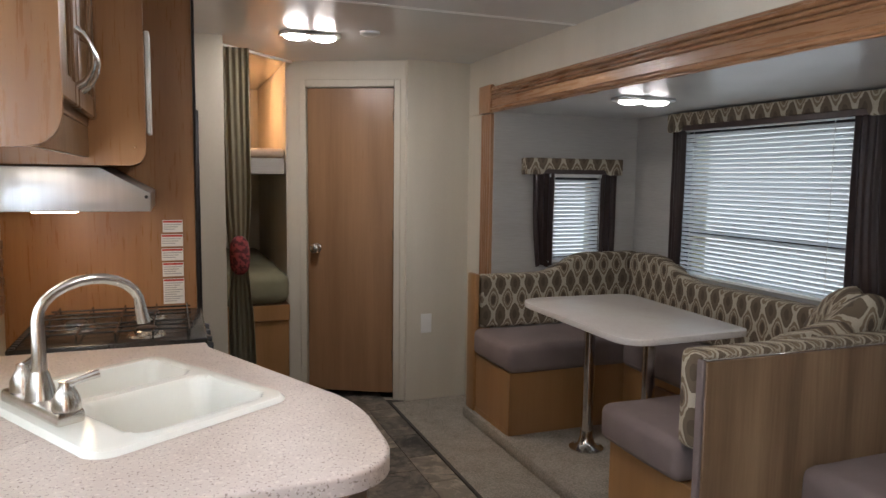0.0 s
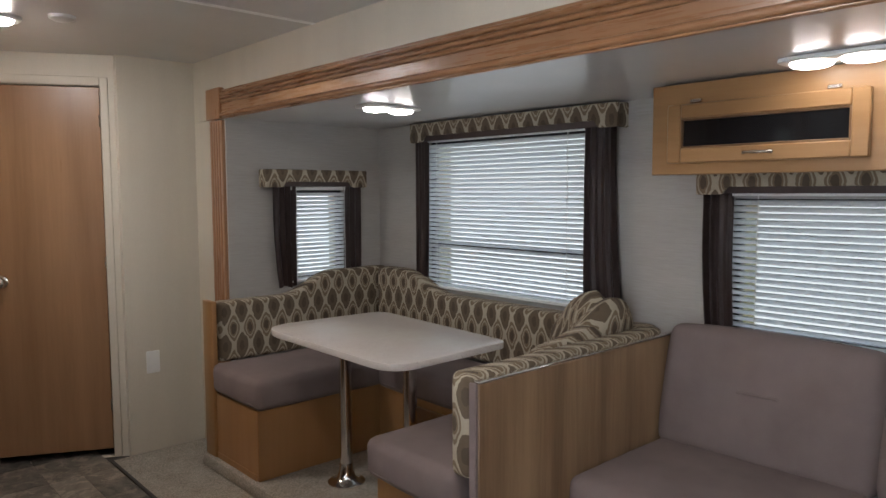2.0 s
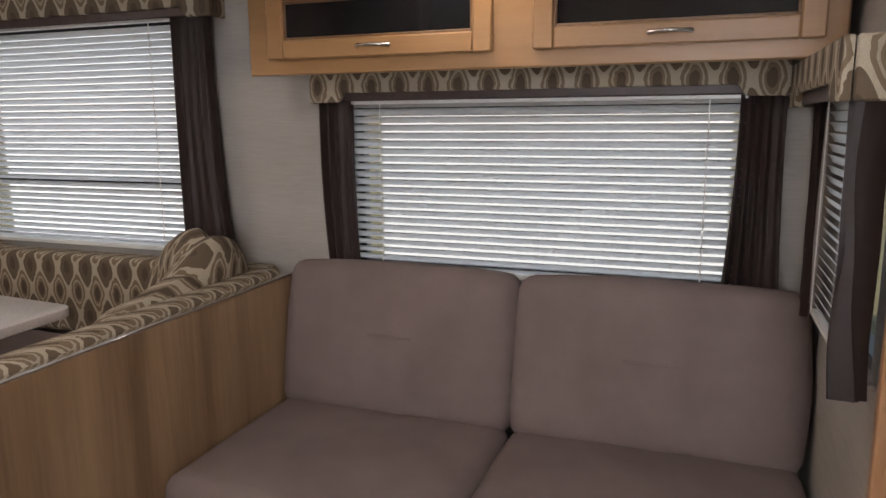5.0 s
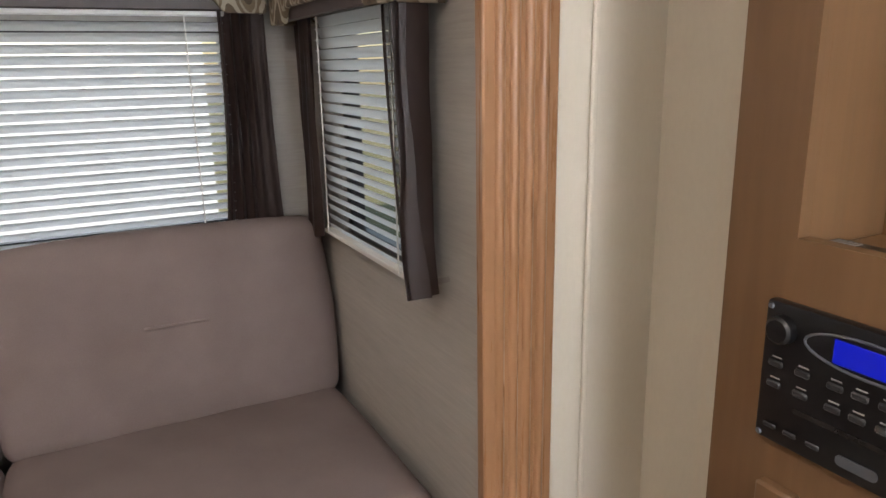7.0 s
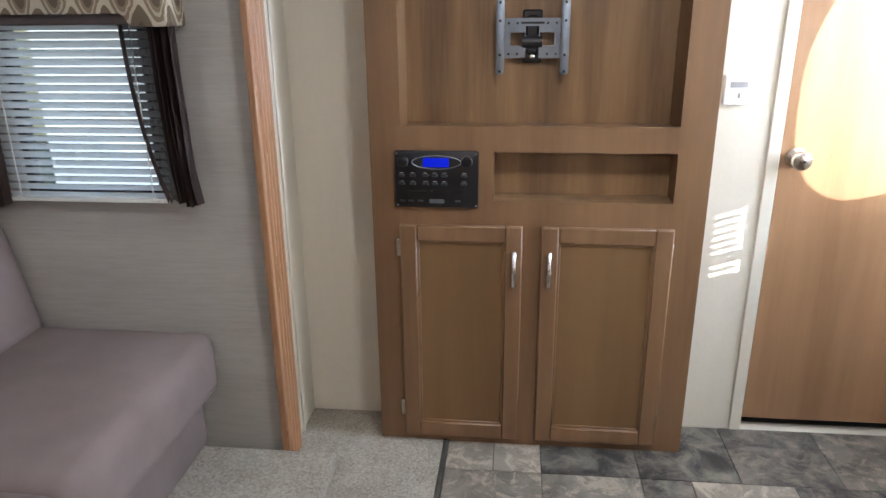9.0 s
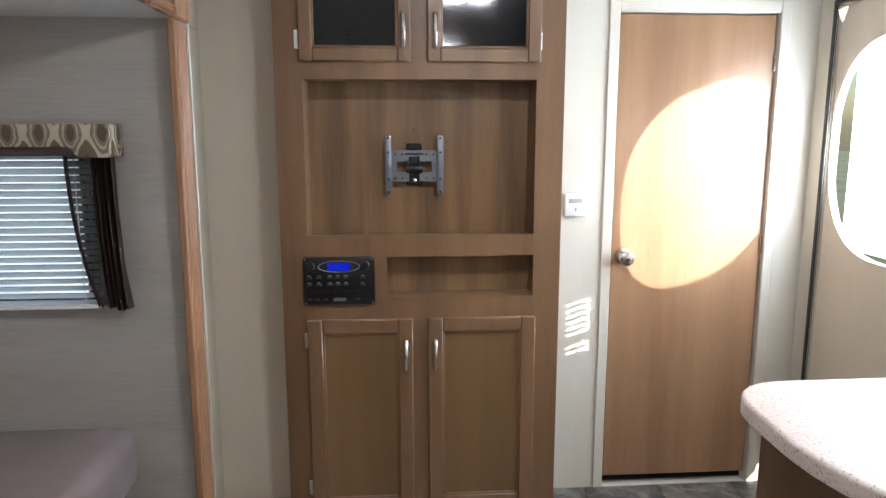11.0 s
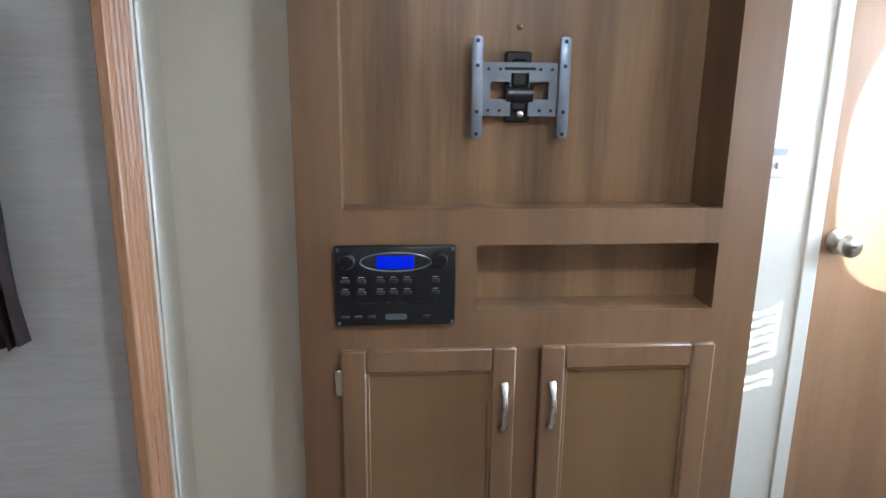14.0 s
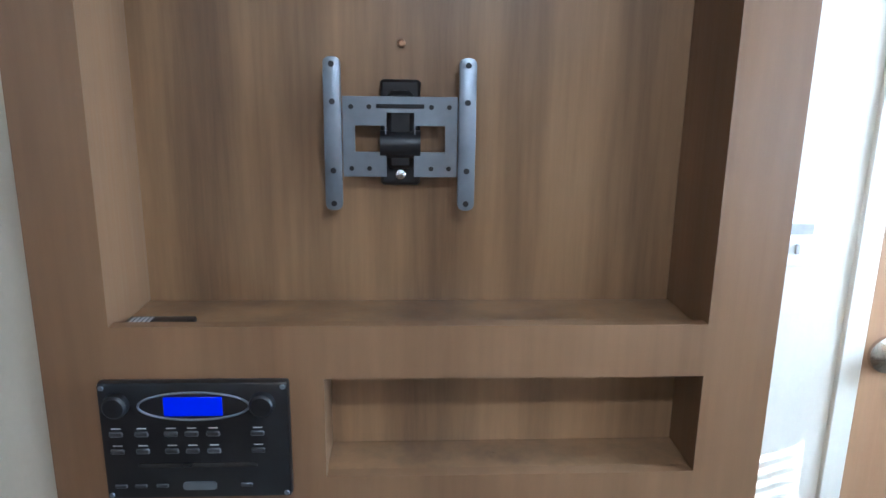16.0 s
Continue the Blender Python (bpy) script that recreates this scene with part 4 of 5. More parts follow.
for a, b, hx in ((1.467, 1.838, 1.492), (1.027, 1.412, 1.387)):
    d = glazed_door(cab, "y", a, b, 0.03, 0.765, F1, 1, "oak", "oak_panel", 0.052)
    h = pull(d, (hx, F1 + 0.02, 0.58), (hx, F1 + 0.02, 0.68), (0, 0.026, 0), 0.0075)
    edge = b if hx < (a + b) / 2 else a
    for z in (0.13, 0.69):
        part("hinge", box(edge - 0.004, edge + 0.014, F1 + 0.001, F1 + 0.012, z - 0.03, z + 0.03, 0.003), "nickel", d)
    d = glazed_door(cab, "y", a, b, 1.65, 2.02, F1, 1, "oak", "smoke", 0.045)
    pull(d, (hx, F1 + 0.02, 1.70), (hx, F1 + 0.02, 1.80), (0, 0.026, 0), 0.0075)
    for z in (1.72, 1.95):
        part("hinge", box(edge - 0.004, edge + 0.014, F1 + 0.001, F1 + 0.012, z - 0.03, z + 0.03, 0.003), "white", d)

# television bracket
br = thing("tv_bracket", (1.453, -0.03, 1.3), "silver metal television wall bracket with black arm", "bracket")
part("wall_plate", join(box(1.425, 1.482, -0.0345, -0.018, 1.225, 1.375, 0.004), box(1.435, 1.472, -0.019, -0.004, 1.25, 1.36, 0.006)), "black", br)
part("tilt_hinge", rod((1.425, -0.012, 1.285), (1.482, -0.012, 1.285), 0.02, seg=20), "black", br)
for x in (1.547, 1.36):
    part("rail", slab(rounded([(x - 0.012, 1.193), (x + 0.012, 1.193), (x + 0.012, 1.405), (x - 0.012, 1.405)], 0.011), "y", 0.002, 0.011, 0.001), "bracket", br)
    for z in (1.203, 1.25, 1.345, 1.395):
        part("bolt_hole", rod((x, 0.0111, z), (x, 0.0125, z), 0.0042, seg=12), "black", br)
part("cross_plate", plate(1.373, 1.534, 1.24, 1.352, [(1.39, 1.432, 1.275, 1.312), (1.475, 1.517, 1.275, 1.312), (1.434, 1.473, 1.24, 1.33)], "y", -0.004, 0.001), "bracket", br)
part("slot", box(1.42, 1.487, 0.0011, 0.003, 1.336, 1.342, 0.001), "black", br)
for x in (1.385, 1.41, 1.497, 1.522):
    for z in (1.252, 1.338):
        part("screw", rod((x, 0.0011, z), (x, 0.0035, z), 0.0035, seg=10), "black", br)
part("bolt", lathe((1.453, 0.009, 1.245), [(0.007, 0), (0.007, 0.003), (0.003, 0.006)], 12, (0, 1, 0)), "chrome", br)
single("cable_stub", lathe((1.452, -0.0348, 1.425), [(0.006, 0), (0.006, 0.008), (0.003, 0.012)], 12, (0, 1, 0)), "trim", "small brass cable stub in the back panel", "fitting")

# radio
radio = thing("wall_stereo", (1.723, F1, 0.82), "black wall stereo with a lit blue display", "stereo")
part("front", box(1.60, 1.847, F1 + 0.001, F1 + 0.018, 0.82, 0.99, 0.005, 2), "black", radio)
part("bezel", join(*[tube([(1.723 + 0.072 * math.cos(2 * math.pi * i / 28), F1 + 0.019, 0.957 + 0.0195 * math.sin(2 * math.pi * i / 28)) for i in range(29)], 0.0016, 6)]), "bracket", radio)
part("display", box(1.686, 1.762, F1 + 0.0182, F1 + 0.0195, 0.943, 0.970, 0.001), "lcd", radio, "lit blue display")
for x in (1.822, 1.634):
    part("knob", lathe((x, F1 + 0.018, 0.96), [(0.017, 0), (0.016, 0.01), (0.013, 0.013), (0.002, 0.014)], 20, (0, 1, 0)), "black", radio)
for z in (0.918, 0.893):
    for x in (1.826, 1.793, 1.755, 1.728, 1.700, 1.642):
        b = part("button", box(x - 0.009, x + 0.009, F1 + 0.0182, F1 + 0.022, z - 0.004, z + 0.004, 0.002), "rubber", radio)
        part("mark", box(x - 0.006, x + 0.006, F1 + 0.0182, F1 + 0.0187, z + 0.0065, z + 0.008, 0), "ink", b)
part("disc_slot", box(1.645, 1.80, F1 + 0.0182, F1 + 0.0195, 0.868, 0.874, 0), "iron", radio)
part("badge", slab(rounded([(1.70, 0.834), (1.745, 0.834), (1.745, 0.846), (1.70, 0.846)], 0.006), "y", F1 + 0.0182, F1 + 0.02), "bracket", radio)
for x in (1.826, 1.80, 1.772, 1.66):
    part("button", box(x - 0.008, x + 0.008, F1 + 0.0182, F1 + 0.021, 0.838, 0.844, 0.002), "rubber", radio)
for x in (1.607, 1.840):
    for z in (0.827, 0.983):
        part("screw", lathe((x, F1 + 0.018, z), [(0.004, 0), (0.003, 0.002)], 10, (0, 1, 0)), "bracket", radio)
rem = thing("remote_control", (1.79, 0.07, 1.045), "black remote control lying on the cabinet shelf", "remote")
part("body", box(1.735, 1.825, 0.062, 0.102, 1.0445, 1.054, 0.003, 2), "black", rem)
for i in range(5):
    part("button", box(1.79 + 0.006 * i, 1.794 + 0.006 * i, 0.07, 0.092, 1.0542, 1.0552, 0.0005), "ink", rem)

# thermostat, outlet
th = thing("thermostat", (0.855, YF, 1.15), "white wall thermostat beside the bedroom door", "thermostat")
part("case", box(0.815, 0.895, YF, YF + 0.024, 1.105, 1.19, 0.006, 2), "white", th)
part("dial_window", box(0.83, 0.88, YF + 0.0242, YF + 0.0252, 1.155, 1.172, 0.001), "ink", th)
part("slider", box(0.85, 0.856, YF + 0.0242, YF + 0.030, 1.125, 1.14, 0.001), "ink", th)
out = thing("wall_outlet", (1.93, 4.16, 0.47), "white electrical outlet on the rear wall", "outlet")
part("cover", box(1.895, 1.965, 4.158, 4.165, 0.43, 0.55, 0.003), "white", out)
for z in (0.465, 0.515):
    part("socket", box(1.913, 1.947, 4.155, 4.1575, z - 0.016, z + 0.016, 0.005), "white", out)

# ---- bunks ----
def bunk(name, z0, z1, y0, label, mat):
    b = thing(name, (0.55, 5.2, z0), label, "bunk", "bunks")
    part("board", box(XL + 0.002, 1.138, y0, 6.09, z0, z0 + 0.1, 0.004), "bench" if z0 < 1 else "wall_grey", b)
    part("mattress", soft(XL + 0.01, 1.135, y0 - 0.02, 6.08, z0 + 0.101, z1, 0.06, 0.02, z0), mat, b)


bunk("lower_bunk", 0.50, 0.80, 4.45, "lower bunk with an olive mattress", "mattress")
bunk("upper_bunk", 1.40, 1.56, 4.62, "upper bunk with a tan blanket on it", "blanket")
low = single("bunk_front_panel", box(0.75, 1.135, 4.47, 4.49, 0.0, 0.498, 0.003), "bench", "wooden panel under the lower bunk", "panel")
cur = thing("bunk_curtain", (0.8, 4.0, 0.1), "olive privacy curtain tied with a red plaid strap", "curtain")
part("cloth", drape((0.72, 0.87), (0.76, 0.89), 3.98, 0.08, 2.05, 5, 0.018, "y", 0.57, 2.0), "olive", cur)
part("tie", soft(0.765, 0.845, 3.94, 4.02, 0.87, 1.06, 0.03, 0.012, 4), "plaid", cur, "red plaid cloth strap")
part("rail", rod((0.72, 3.98, 2.06), (1.15, 4.4, 2.06), 0.008), "white", cur)
# added lamp, out of view: gives the bunk nook its orange glow
lamp = thing("bunk_fill_light", (0.55, 5.3, ZC), "unseen warm fill lamp added above the upper bunk", "light")
part("lens", lathe((0.75, 5.0, ZC - 0.0005), [(0.06, 0), (0.05, 0.02), (0.002, 0.03)], 20, (0, 0, -1)), "lamp_bunk_fill", lamp)

# ---- kitchen ----
ctr = thing("kitchen_counter", (0.3, 1.6, 0), "speckled beige laminate worktop with a clipped corner on a wood base", "counter")
EDGE = rounded([(XL + 0.001, 1.18), (0.845, 1.18), (0.856, 1.55), (0.57, 2.18), (0.565, 2.238), (XL + 0.001, 2.238)], [0, 0.15, 0.11, 0.02, 0.0, 0], 7)
S1, S2, S3 = Vector((0.724, 1.618)), Vector((0.436, 2.085)), Vector((0.35, 1.363))
SU, SV = (S1 - S3), (S2 - S1)          # sink's width and length
su, sv = SU.normalized(), SV.normalized()
SC = (S3 + S1) / 2 + SV / 2
SM = Matrix(((su.x, sv.x, 0, SC.x), (su.y, sv.y, 0, SC.y), (0, 0, 1, 0.9), (0, 0, 0, 1)))
hw, hl = SU.length / 2, SV.length / 2


def holed_top():
    """The worktop as a ring of quads between its edge and the sink's cut-out."""
    bm = bmesh.new()
    cut = [SM @ Vector((hw * 0.87 * a, hl * 0.89 * b, 0)) for a, b in ((-1, -1), (1, -1), (1, 1), (-1, 1))]
    inner = []
    n = 8
    for i in range(4):
        for k in range(n):
            inner.append(cut[i].lerp(cut[(i + 1) % 4], k / n))
    c = Vector((SC.x, SC.y, 0.9))
    o = [Vector((x, y, 0.9)) for x, y in EDGE]

    def out_at(d):
        best = None
        for p, q in zip(o, o[1:] + o[:1]):
            e = q - p
            den = d.x * e.y - d.y * e.x
            if abs(den) < 1e-9:
                continue
            t = ((p.x - c.x) * e.y - (p.y - c.y) * e.x) / den
            s = ((p.x - c.x) * d.y - (p.y - c.y) * d.x) / den
            if t > 0 and -1e-6 <= s <= 1 + 1e-6 and (best is None or t < best):
                best = t
        return c + d * best
    angs = sorted([(math.atan2(p.y - c.y, p.x - c.x), 0, p) for p in inner] + [(math.atan2(p.y - c.y, p.x - c.x), 1, p) for p in o], key=lambda r: r[0])

    def in_at(d):
        a, b = Vector((su.x, su.y, 0)).dot(d), Vector((sv.x, sv.y, 0)).dot(d)
        t = min(hw * 0.87 / max(abs(a), 1e-9), hl * 0.89 / max(abs(b), 1e-9))
        return c + d * t
    ring_in, ring_out = [], []
    for ang_, kind_, p in angs:
        d = Vector((math.cos(ang_), math.sin(ang_), 0))
        ring_in.append(in_at(d)), ring_out.append(p if kind_ else out_at(d))
    n = len(ring_in)
    up = lambda p, dz: bm.verts.new((p.x, p.y, p.z + dz))
    ti, to = [up(p, 0) for p in ring_in], [up(p, 0) for p in ring_out]
    bi, bo = [up(p, -0.035) for p in ring_in], [up(p, -0.035) for p in ring_out]
    for i in range(n):
        j = (i + 1) % n
        for f in ((ti[i], to[i], to[j], ti[j]), (bi[i], bi[j], bo[j], bo[i]), (to[i], bo[i], bo[j], to[j]), (ti[i], ti[j], bi[j], bi[i])):
            if len({tuple(round(v, 5) for v in w.co) for w in f}) == 4:
                bm.faces.new(f)
    bmesh.ops.remove_doubles(bm, verts=bm.verts, dist=1e-4)
    bmesh.ops.recalc_face_normals(bm, faces=bm.faces)
    rim = [e for e in bm.edges if len(e.link_faces) == 2 and e.calc_face_angle(0) > 1.0 and all(abs(v.co.z - 0.9) < 1e-4 for v in e.verts) and all(max(abs((v.co.xy - SC).dot(su)) - hw * 0.92, abs((v.co.xy - SC).dot(sv)) - hl * 0.94) > 0 for v in e.verts)]
    bmesh.ops.bevel(bm, geom=rim, offset=0.008, segments=3, profile=0.5, affect="EDGES")
    return bm


part("worktop", holed_top(), "counter", ctr)
BASE = [(XL + 0.001, 1.21), (0.75, 1.21), (0.80, 1.28), (0.80, 1.54), (0.53, 2.14), (0.53, 2.236), (0.48, 2.236), (0.48, 2.12), (0.765, 1.53), (0.765, 1.25), (XL + 0.001, 1.25)]
part("base_cabinet", prism(BASE, 0.0, 0.864), "oak", ctr)
pn = part("end_panel_frame", join(box(0.40, 0.72, 1.198, 1.209, 0.10, 0.16, 0.003), box(0.40, 0.72, 1.198, 1.209, 0.72, 0.78, 0.003), box(0.66, 0.72, 1.1975, 1.209, 0.10, 0.78, 0.003), box(0.34, 0.40, 1.1975, 1.209, 0.10, 0.78, 0.003)), "oak", ctr)

sink = thing("kitchen_sink", (SC.x, SC.y, 0.9), "cream acrylic double-bowl sink set into the worktop", "sink")


def sink_mesh():
    """Rim and two bowls as one height field."""
    bm = bmesh.new()
    nu, nv = 48, 60
    grid = []
    for j in range(nv + 1):
        row = []
        for i in range(nu + 1):
            u, v = -hw + 2 * hw * i / nu, -hl + 2 * hl * j / nv
            z = 0.012
            for (a0, a1, b0, b1, deep) in ((-hw + 0.10, hw - 0.035, -hl + 0.035, 0.015, 0.16), (-hw + 0.10, hw - 0.035, 0.045, hl - 0.035, 0.13)):
                e = min(u - a0, a1 - u, v - b0, b1 - v)
                cu, cv = min(u - a0, a1 - u), min(v - b0, b1 - v)
                r = 0.05
                if cu < r and cv < r:
                    e = r - math.hypot(r - cu, r - cv)
                if e > 0:
                    f = min(1, e / 0.035)
                    z -= deep * f * f * (3 - 2 * f)
            cu, cv, r = abs(u) - (hw - 0.05), abs(v) - (hl - 0.05), 0.05
            edge = min(hw - abs(u), hl - abs(v))
            if cu > 0 and cv > 0:
                k = max(cu, cv) / math.hypot(cu, cv)
                u, v = math.copysign(hw - r + cu * k, u), math.copysign(hl - r + cv * k, v)
            if edge < 0.01:
                z -= 0.011 * (1 - edge / 0.01)
            row.append(bm.verts.new(SM @ Vector((u, v, z))))
        grid.append(row)
    for p, q in zip(grid, grid[1:]):
        for i in range(nu):
            bm.faces.new((p[i], p[i + 1], q[i + 1], q[i]))
    bmesh.ops.recalc_face_normals(bm, faces=bm.faces)
    if sum(f.normal.z for f in bm.faces) < 0:
        bmesh.ops.reverse_faces(bm, faces=bm.faces)
    return bm


part("basin", sink_mesh(), "sink", sink)
for v, d in ((-0.12, 0.147), (0.14, 0.117)):
    part("drain", lathe(SM @ Vector((0.03, v, -d)), [(0.04, 0), (0.04, 0.003), (0.03, 0.004), (0.025, 0.001)], 24), "chrome", sink)
fau = thing("kitchen_faucet", SM @ Vector((-hw + 0.05, 0, 0.013)), "brushed nickel gooseneck faucet with two levers", "faucet")
F = lambda u, v, z: SM @ Vector((-hw + 0.05 + u, v, 0.013 + z))
FR = SM.to_3x3().to_4x4()
part("base_plate", turned(box(-0.028, 0.028, -0.13, 0.13, 0, 0.028, 0.008, 2), Matrix.Translation(F(0, 0.035, 0)) @ FR), "nickel", fau)
pts = [F(0, 0.035, 0.02), F(0, 0.035, 0.12), F(0, 0.035, 0.185)] + [F(0.11 - 0.11 * math.cos(math.pi * k / 12), 0.035, 0.185 + 0.07 * math.sin(math.pi * k / 12)) for k in range(1, 12)] + [F(0.222, 0.035, 0.17), F(0.228, 0.035, 0.145)]
part("spout", tube(pts, [0.016, 0.0135, 0.012] + [0.0112] * 11 + [0.013, 0.0145], 14), "nickel", fau)
part("collar", lathe(F(0, 0.035, 0.028), [(0.03, 0), (0.026, 0.02), (0.02, 0.04), (0.016, 0.055)], 20), "nickel", fau)
for v in (-0.075, 0.115):
    k = part("valve", lathe(F(0, v, 0.028), [(0.026, 0), (0.025, 0.02), (0.018, 0.035), (0.012, 0.045), (0.012, 0.055)], 20), "nickel", fau)
    part("lever", tube([F(0, v, 0.075), F(0.02, v - 0.01 if v < 0 else v + 0.01, 0.083), F(0.055, v - 0.02 if v < 0 else v + 0.03, 0.09)], [0.011, 0.008, 0.009]), "chrome", k)

# stove
stv = thing("gas_stove", (0.3, 2.49, 0), "black three-burner gas stove set beside the worktop", "stove")
part("body", box(XL + 0.1, 0.545, 2.242, 2.752, 0.0, 0.885, 0.004), "black", stv)
part("cooktop", box(XL + 0.1, 0.57, 2.241, 2.753, 0.886, 0.912, 0.008, 2), "iron", stv)
part("oven_door", box(0.546, 0.571, 2.25, 2.745, 0.30, 0.80, 0.008, 2), "smoke", stv)
for k in range(5):
    part("control_knob", lathe((0.546, 2.30 + 0.1 * k, 0.845), [(0.026, 0), (0.025, 0.014), (0.019, 0.034), (0.016, 0.046)], 18, (1, 0, 0)), "black", stv)
for bx, by in ((0.40, 2.60), (0.40, 2.33), (0.2, 2.47)):
    q = part("burner", lathe((bx, by, 0.912), [(0.055, 0), (0.05, 0.006), (0.034, 0.008), (0.034, 0.016), (0.028, 0.02)], 24), "nickel", stv)
    part("burner_cap", lathe((bx, by, 0.932), [(0.03, 0), (0.028, 0.005), (0.002, 0.007)], 20), "black", q)
for y0, y1 in ((2.262, 2.490), (2.505, 2.735)):
    bars = [tube([(x, y0, 0.915), (x, y0 + 0.004, 0.934), (x, y1 - 0.004, 0.934), (x, y1, 0.915)], 0.003, 6) for x in (0.12, 0.22, 0.32, 0.42, 0.52)]
    bars += [tube([(0.10, y, 0.932), (0.53, y, 0.932)], 0.003, 6) for y in (y0 + 0.05, (y0 + y1) / 2, y1 - 0.05)]
    part("grate", join(*bars), "iron", stv)
part("rear_vent", join(*[box(0.06, 0.075, 2.23 + 0.03 * i, 2.25 + 0.03 * i, 0.913, 0.918, 0.002) for i in range(17)]), "black", stv)

# refrigerator enclosure with labels
fr = thing("pantry_enclosure", (0.25, 3.1, 0), "tall brown wood panel of the refrigerator enclosure", "cabinet")
part("side_panel", box(XL + 0.001, 0.555, 2.755, 2.775, 0.0, ZC - 0.002, 0.002), "oak_warm", fr)
part("edge_strip", box(0.5555, 0.565, 2.75, 2.78, 0.0, ZC - 0.002, 0.002), "black", fr)
part("carcass", box(XL + 0.001, 0.545, 2.776, 3.85, 0.0, ZC - 0.002, 0.002), "oak", fr)
part("refrigerator_door", box(0.546, 0.575, 2.80, 3.36, 0.55, 1.62, 0.006, 2), "black", fr)
for k, (z0, z1, x0, x1) in enumerate(((1.185, 1.228, 0.446, 0.512), (1.135, 1.178, 0.440, 0.512), (1.085, 1.128, 0.440, 0.512), (1.028, 1.078, 0.442, 0.512), (0.93, 1.02, 0.443, 0.513))):
    s = thing("warning_label", ((x0 + x1) / 2, 2.754, z0), "small white warning label with a red header", "label", "warning labels")
    part("paper", box(x0, x1, 2.7535, 2.7546, z0, z1, 0), "paper", s)
    part("header_bar", box(x0 + 0.002, x1 - 0.002, 2.7526, 2.7534, z1 - 0.009, z1 - 0.002, 0), "red", s)
    for i in range(int((z1 - z0 - 0.014) / 0.008)):
        part("text_bar", box(x0 + 0.004, x1 - 0.006 - 0.01 * (i % 3), 2.7526, 2.7534, z1 - 0.0175 - 0.008 * i, z1 - 0.0145 - 0.008 * i, 0), "ink", s)

# kitchen overheads
kc = thing("kitchen_wall_cupboard", (0.12, 1.8, 1.42), "dark wood wall cupboard with a rounded end panel", "cupboard")
part("end_panel", slab(rounded([(XL + 0.001, 1.43), (0.315, 1.43), (0.315, ZC - 0.002), (XL + 0.001, ZC - 0.002)], [0, 0.07, 0, 0], 8), "y", 1.44, 1.458), "oak_warm", kc)
part("body", box(XL + 0.001, 0.278, 1.459, 2.198, 1.51, ZC - 0.002, 0.002), "oak", kc)
part("valance_rail", box(0.262, 0.277, 1.459, 2.198, 1.43, 1.509, 0.002), "oak", kc)
for a, b, h in ((1.475, 1.825, 1.79), (1.84, 2.19, 1.875)):
    d = glazed_door(kc, "x", a, b, 1.53, 2.06, 0.279, 1, "oak", "oak_panel", 0.05)
    pull(d, (0.30, h, 1.57), (0.30, h, 1.69), (0.034, 0, 0), 0.006, mat="chrome")
part("screw", lathe((0.17, 1.44, 1.50), [(0.005, 0), (0.003, 0.002)], 10, (0, -1, 0)), "nickel", kc)
hc = thing("range_cupboard", (0.18, 2.47, 1.41), "brown wood cupboard above the range hood", "cupboard")
part("end_panel", slab(rounded([(XL + 0.001, 1.41), (0.418, 1.41), (0.418, ZC - 0.002), (XL + 0.001, ZC - 0.002)], [0, 0.05, 0, 0], 8), "y", 2.20, 2.218), "oak_warm", hc)
part("body", box(XL + 0.001, 0.39, 2.219, 2.75, 1.43, ZC - 0.002, 0.002), "oak", hc)
part("screw", lathe((0.39, 2.20, 1.46), [(0.004, 0), (0.003, 0.002)], 10, (0, -1, 0)), "nickel", hc)
wp = single("wall_control_panel", box(0.419, 0.432, 2.24, 2.34, 1.50, 1.78, 0.003), "white", "white plastic control panel on the cupboard's side", "panel")
hood = thing("range_hood", (0.2, 2.47, 1.285), "stainless steel range hood under the cupboard", "range hood")
part("shell", slab([(XL + 0.002, 1.285), (0.425, 1.285), (0.425, 1.335), (0.30, 1.405), (XL + 0.002, 1.405)], "y", 2.205, 2.745, 0.003), "steel", hood)
part("hood_lamp", box(0.10, 0.22, 2.40, 2.56, 1.272, 1.284, 0.004), "lamp_hood", hood, "lit warm lamp lens under the hood")
part("side_screw", lathe((0.415, 2.205, 1.325), [(0.005, 0), (0.003, 0.003)], 10, (0, -1, 0)), "black", hood)
kl = thing("under_cupboard_light", (0.10, 1.8, 1.5), "lit oval light under the wall cupboard", "light")
part("base_plate", box(-0.02, 0.22, 1.62, 1.95, 1.488, 1.508, 0.006, 2), "white", kl)
part("lens", soft(0.0, 0.2, 1.66, 1.91, 1.455, 1.488, 0.014, 0.004), "lamp_low", kl, "lit frosted lens")
bs = thing("backsplash", (XL, 2.45, 0.93), "brown mosaic backsplash behind the stove", "backsplash")
for j in range(8):
    for i in range(9):
        y = 2.22 + 0.058 * i + (0.02 if j % 2 else 0)
        part("tile", box(XL + 0.0005, XL + 0.008, y, min(y + 0.054, 2.752), 0.93 + 0.03 * j, 0.957 + 0.03 * j, 0.001), "mosaic", bs)

# ---- entry door ----
ed = thing("door_entry", (XL, 0.38, 0), "pale entry door with an assumed rounded window that shapes the sun patch", "door", kind="structure")
# assumed window, sized so the sun through it makes the bedroom door's round patch
yc, zc, ry, rz = 0.398, 1.36, 0.32, 0.375


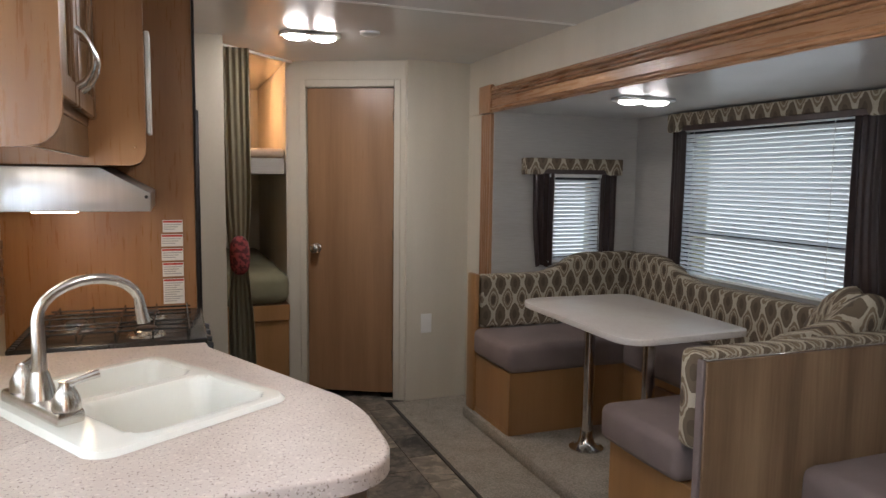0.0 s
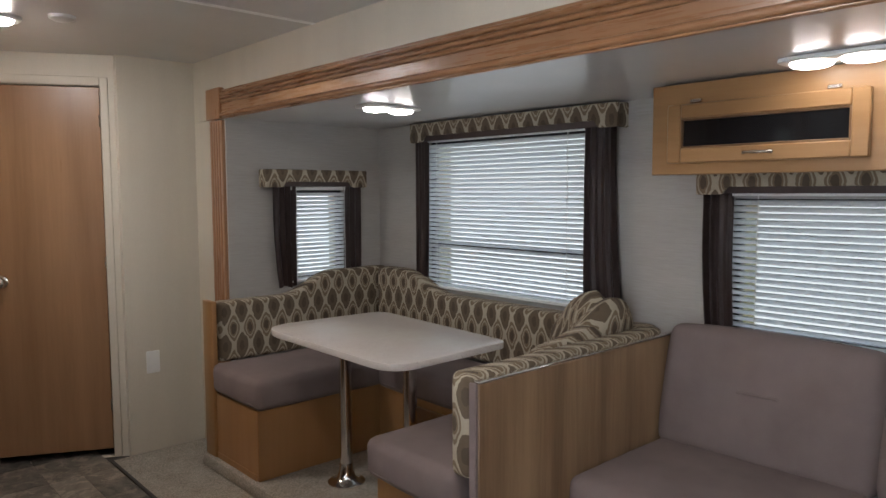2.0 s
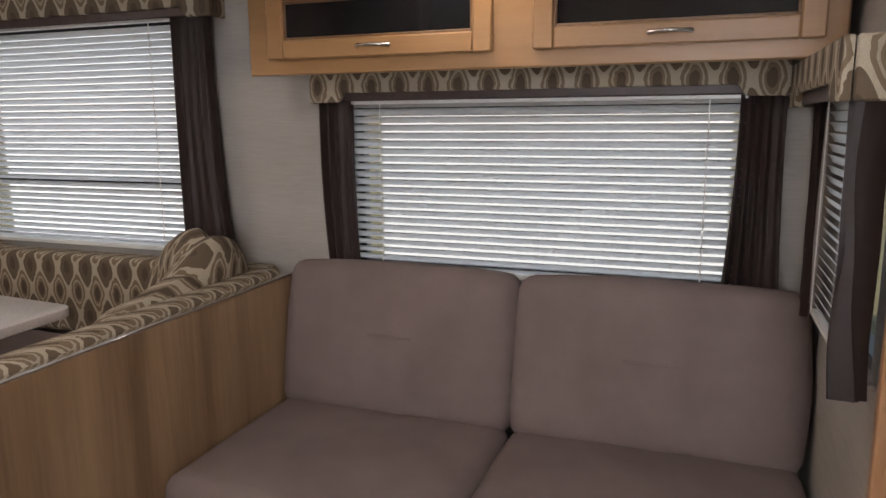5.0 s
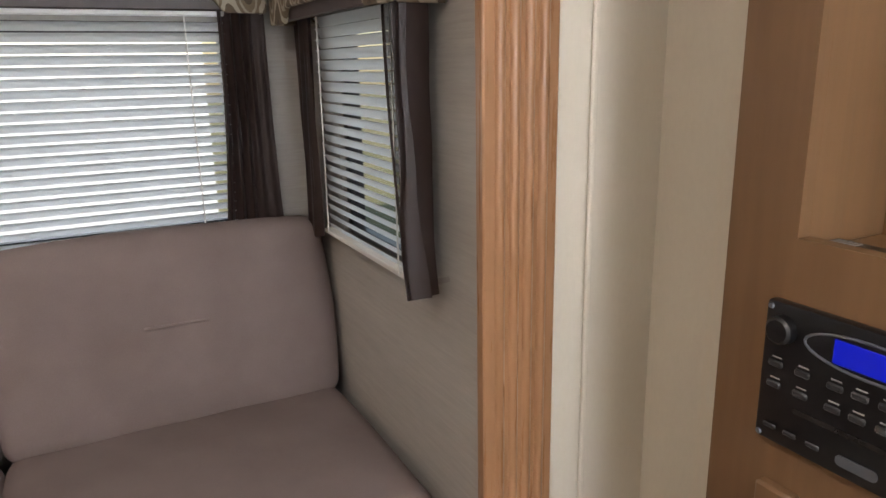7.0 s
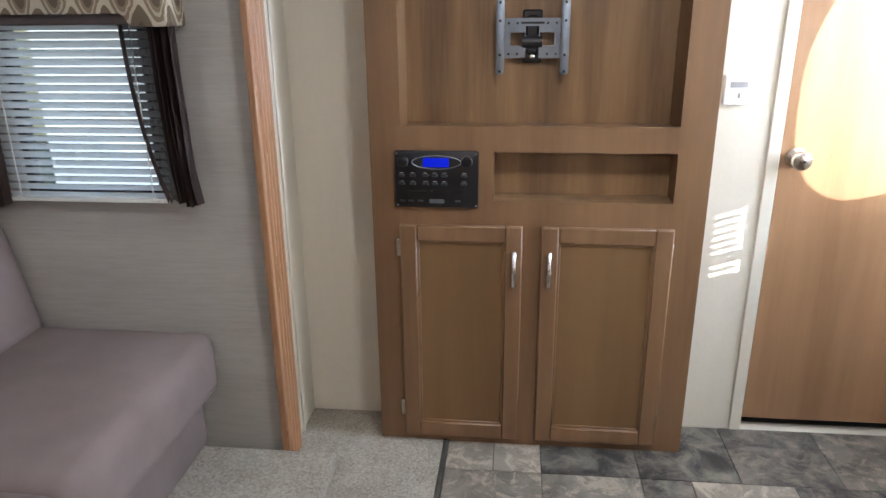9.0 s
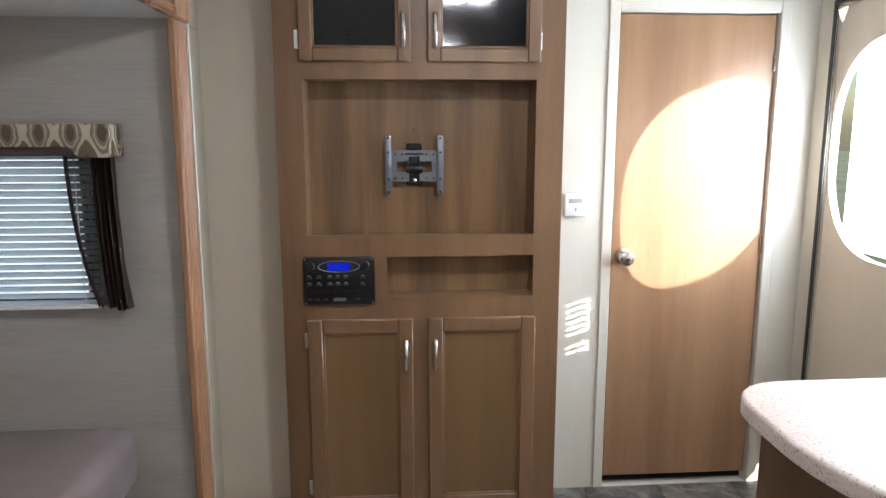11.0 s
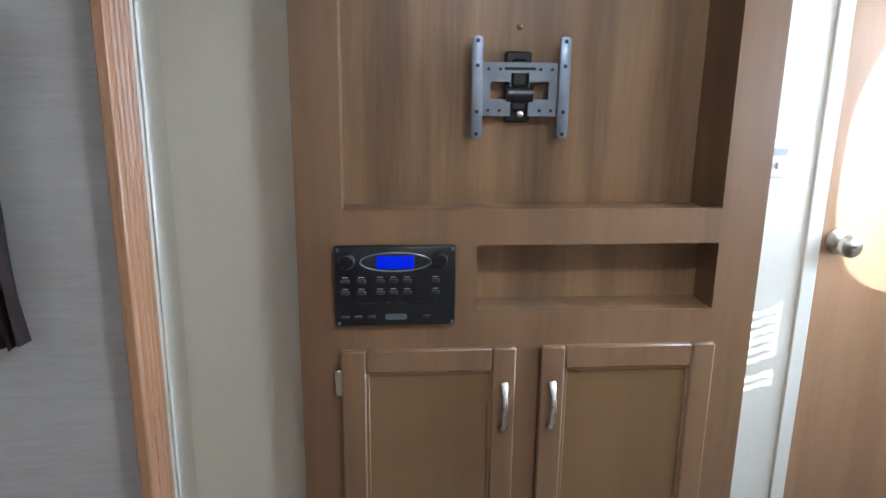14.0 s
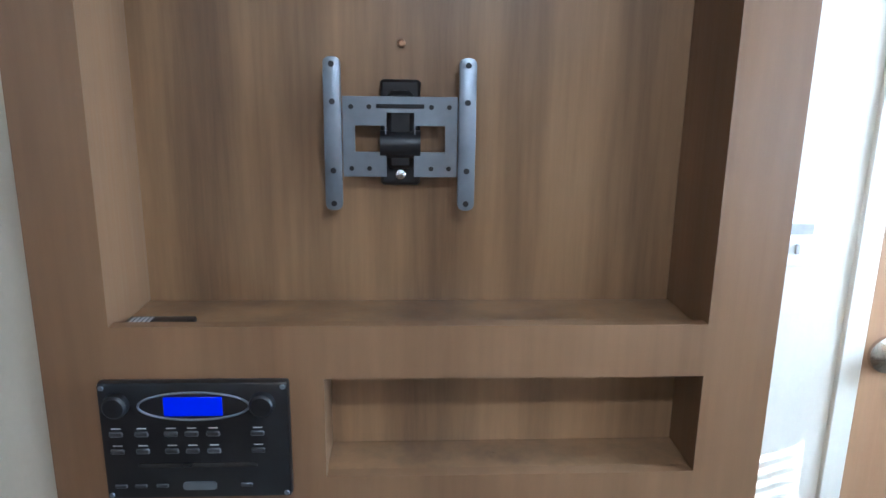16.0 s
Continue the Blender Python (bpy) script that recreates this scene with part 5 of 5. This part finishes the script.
def entry_leaf():
    bm = bmesh.new()
    n = 48
    ring = lambda x: [bm.verts.new((x, yc + ry * math.copysign(abs(math.cos(a)) ** 0.8, math.cos(a)), zc + rz * math.copysign(abs(math.sin(a)) ** 0.8, math.sin(a)))) for a in [2 * math.pi * i / n for i in range(n)]]

    def outer(x):
        vs = []
        for i in range(n):
            a = 2 * math.pi * i / n
            c, s = math.cos(a), math.sin(a)
            ty = (0.765 - yc) / c if c > 1e-9 else ((0.075 - yc) / c if c < -1e-9 else 1e9)
            tz = (1.855 - zc) / s if s > 1e-9 else ((0.025 - zc) / s if s < -1e-9 else 1e9)
            t = min(ty, tz)
            vs.append(bm.verts.new((x, yc + t * c, zc + t * s)))
        return vs
    i0, i1, o0, o1 = ring(XL - 0.04), ring(XL - 0.012), outer(XL - 0.04), outer(XL - 0.012)
    for k in range(n):
        j = (k + 1) % n
        for f in ((i0[k], i0[j], o0[j], o0[k]), (i1[k], o1[k], o1[j], i1[j]), (i0[k], i1[k], i1[j], i0[j]), (o0[k], o0[j], o1[j], o1[k])):
            bm.faces.new(f)
    bmesh.ops.recalc_face_normals(bm, faces=bm.faces)
    return bm


part("leaf", entry_leaf(), "wall_cream", ed)
g = part("pane", slab([(yc + (ry + 0.01) * math.cos(2 * math.pi * i / 40), zc + (rz + 0.01) * math.sin(2 * math.pi * i / 40)) for i in range(40)], "x", XL - 0.03, XL - 0.026), "glass", ed)
g.visible_shadow = False
for a, b, c, d in ((0.046, 0.07, 0.02, 1.88), (0.77, 0.785, 0.02, 1.88)):
    part("frame_side", box(XL - 0.01, XL + 0.003, a, b, c, d, 0.004), "black", ed)
part("frame_head", box(XL - 0.01, XL + 0.014, 0.07, 0.77, 1.86, 1.885, 0.004), "black", ed)
part("door_knob", lathe((XL - 0.012, 0.68, 0.95), [(0.03, 0), (0.03, 0.005), (0.012, 0.01), (0.022, 0.03), (0.02, 0.045)], 20, (1, 0, 0)), "nickel", ed)

# ---- vinyl tiles, last ----
fl = bpy.data.objects["floor"]
random.seed(4)
meshes = {}
W, g = 0.152, 0.0025
nx, ny = 12, 31
X0 = 1.694 - nx * W
taken = set()
for j in range(ny):
    for i in range(nx):
        if (i, j) in taken:
            continue
        for w, d in random.sample([(2, 2), (2, 1), (1, 2), (2, 2)], 3) + [(1, 1)]:
            cells = {(i + a, j + c) for a in range(w) for c in range(d)}
            if not cells & taken and all(p[0] < nx and p[1] < ny for p in cells):
                break
        taken |= cells
        x, y = X0 + i * W, YF + j * W
        if x < 0.3 and 1.15 < y < 3.6:
            continue
        if (w, d) not in meshes:
            meshes[w, d] = mesh_of("tile", box(g / 2, w * W - g / 2, g / 2, d * W - g / 2, -0.004, 0.001, 0.0008), "stone")
        part("tile", meshes[w, d], "stone", fl, at=(x, y, 0))
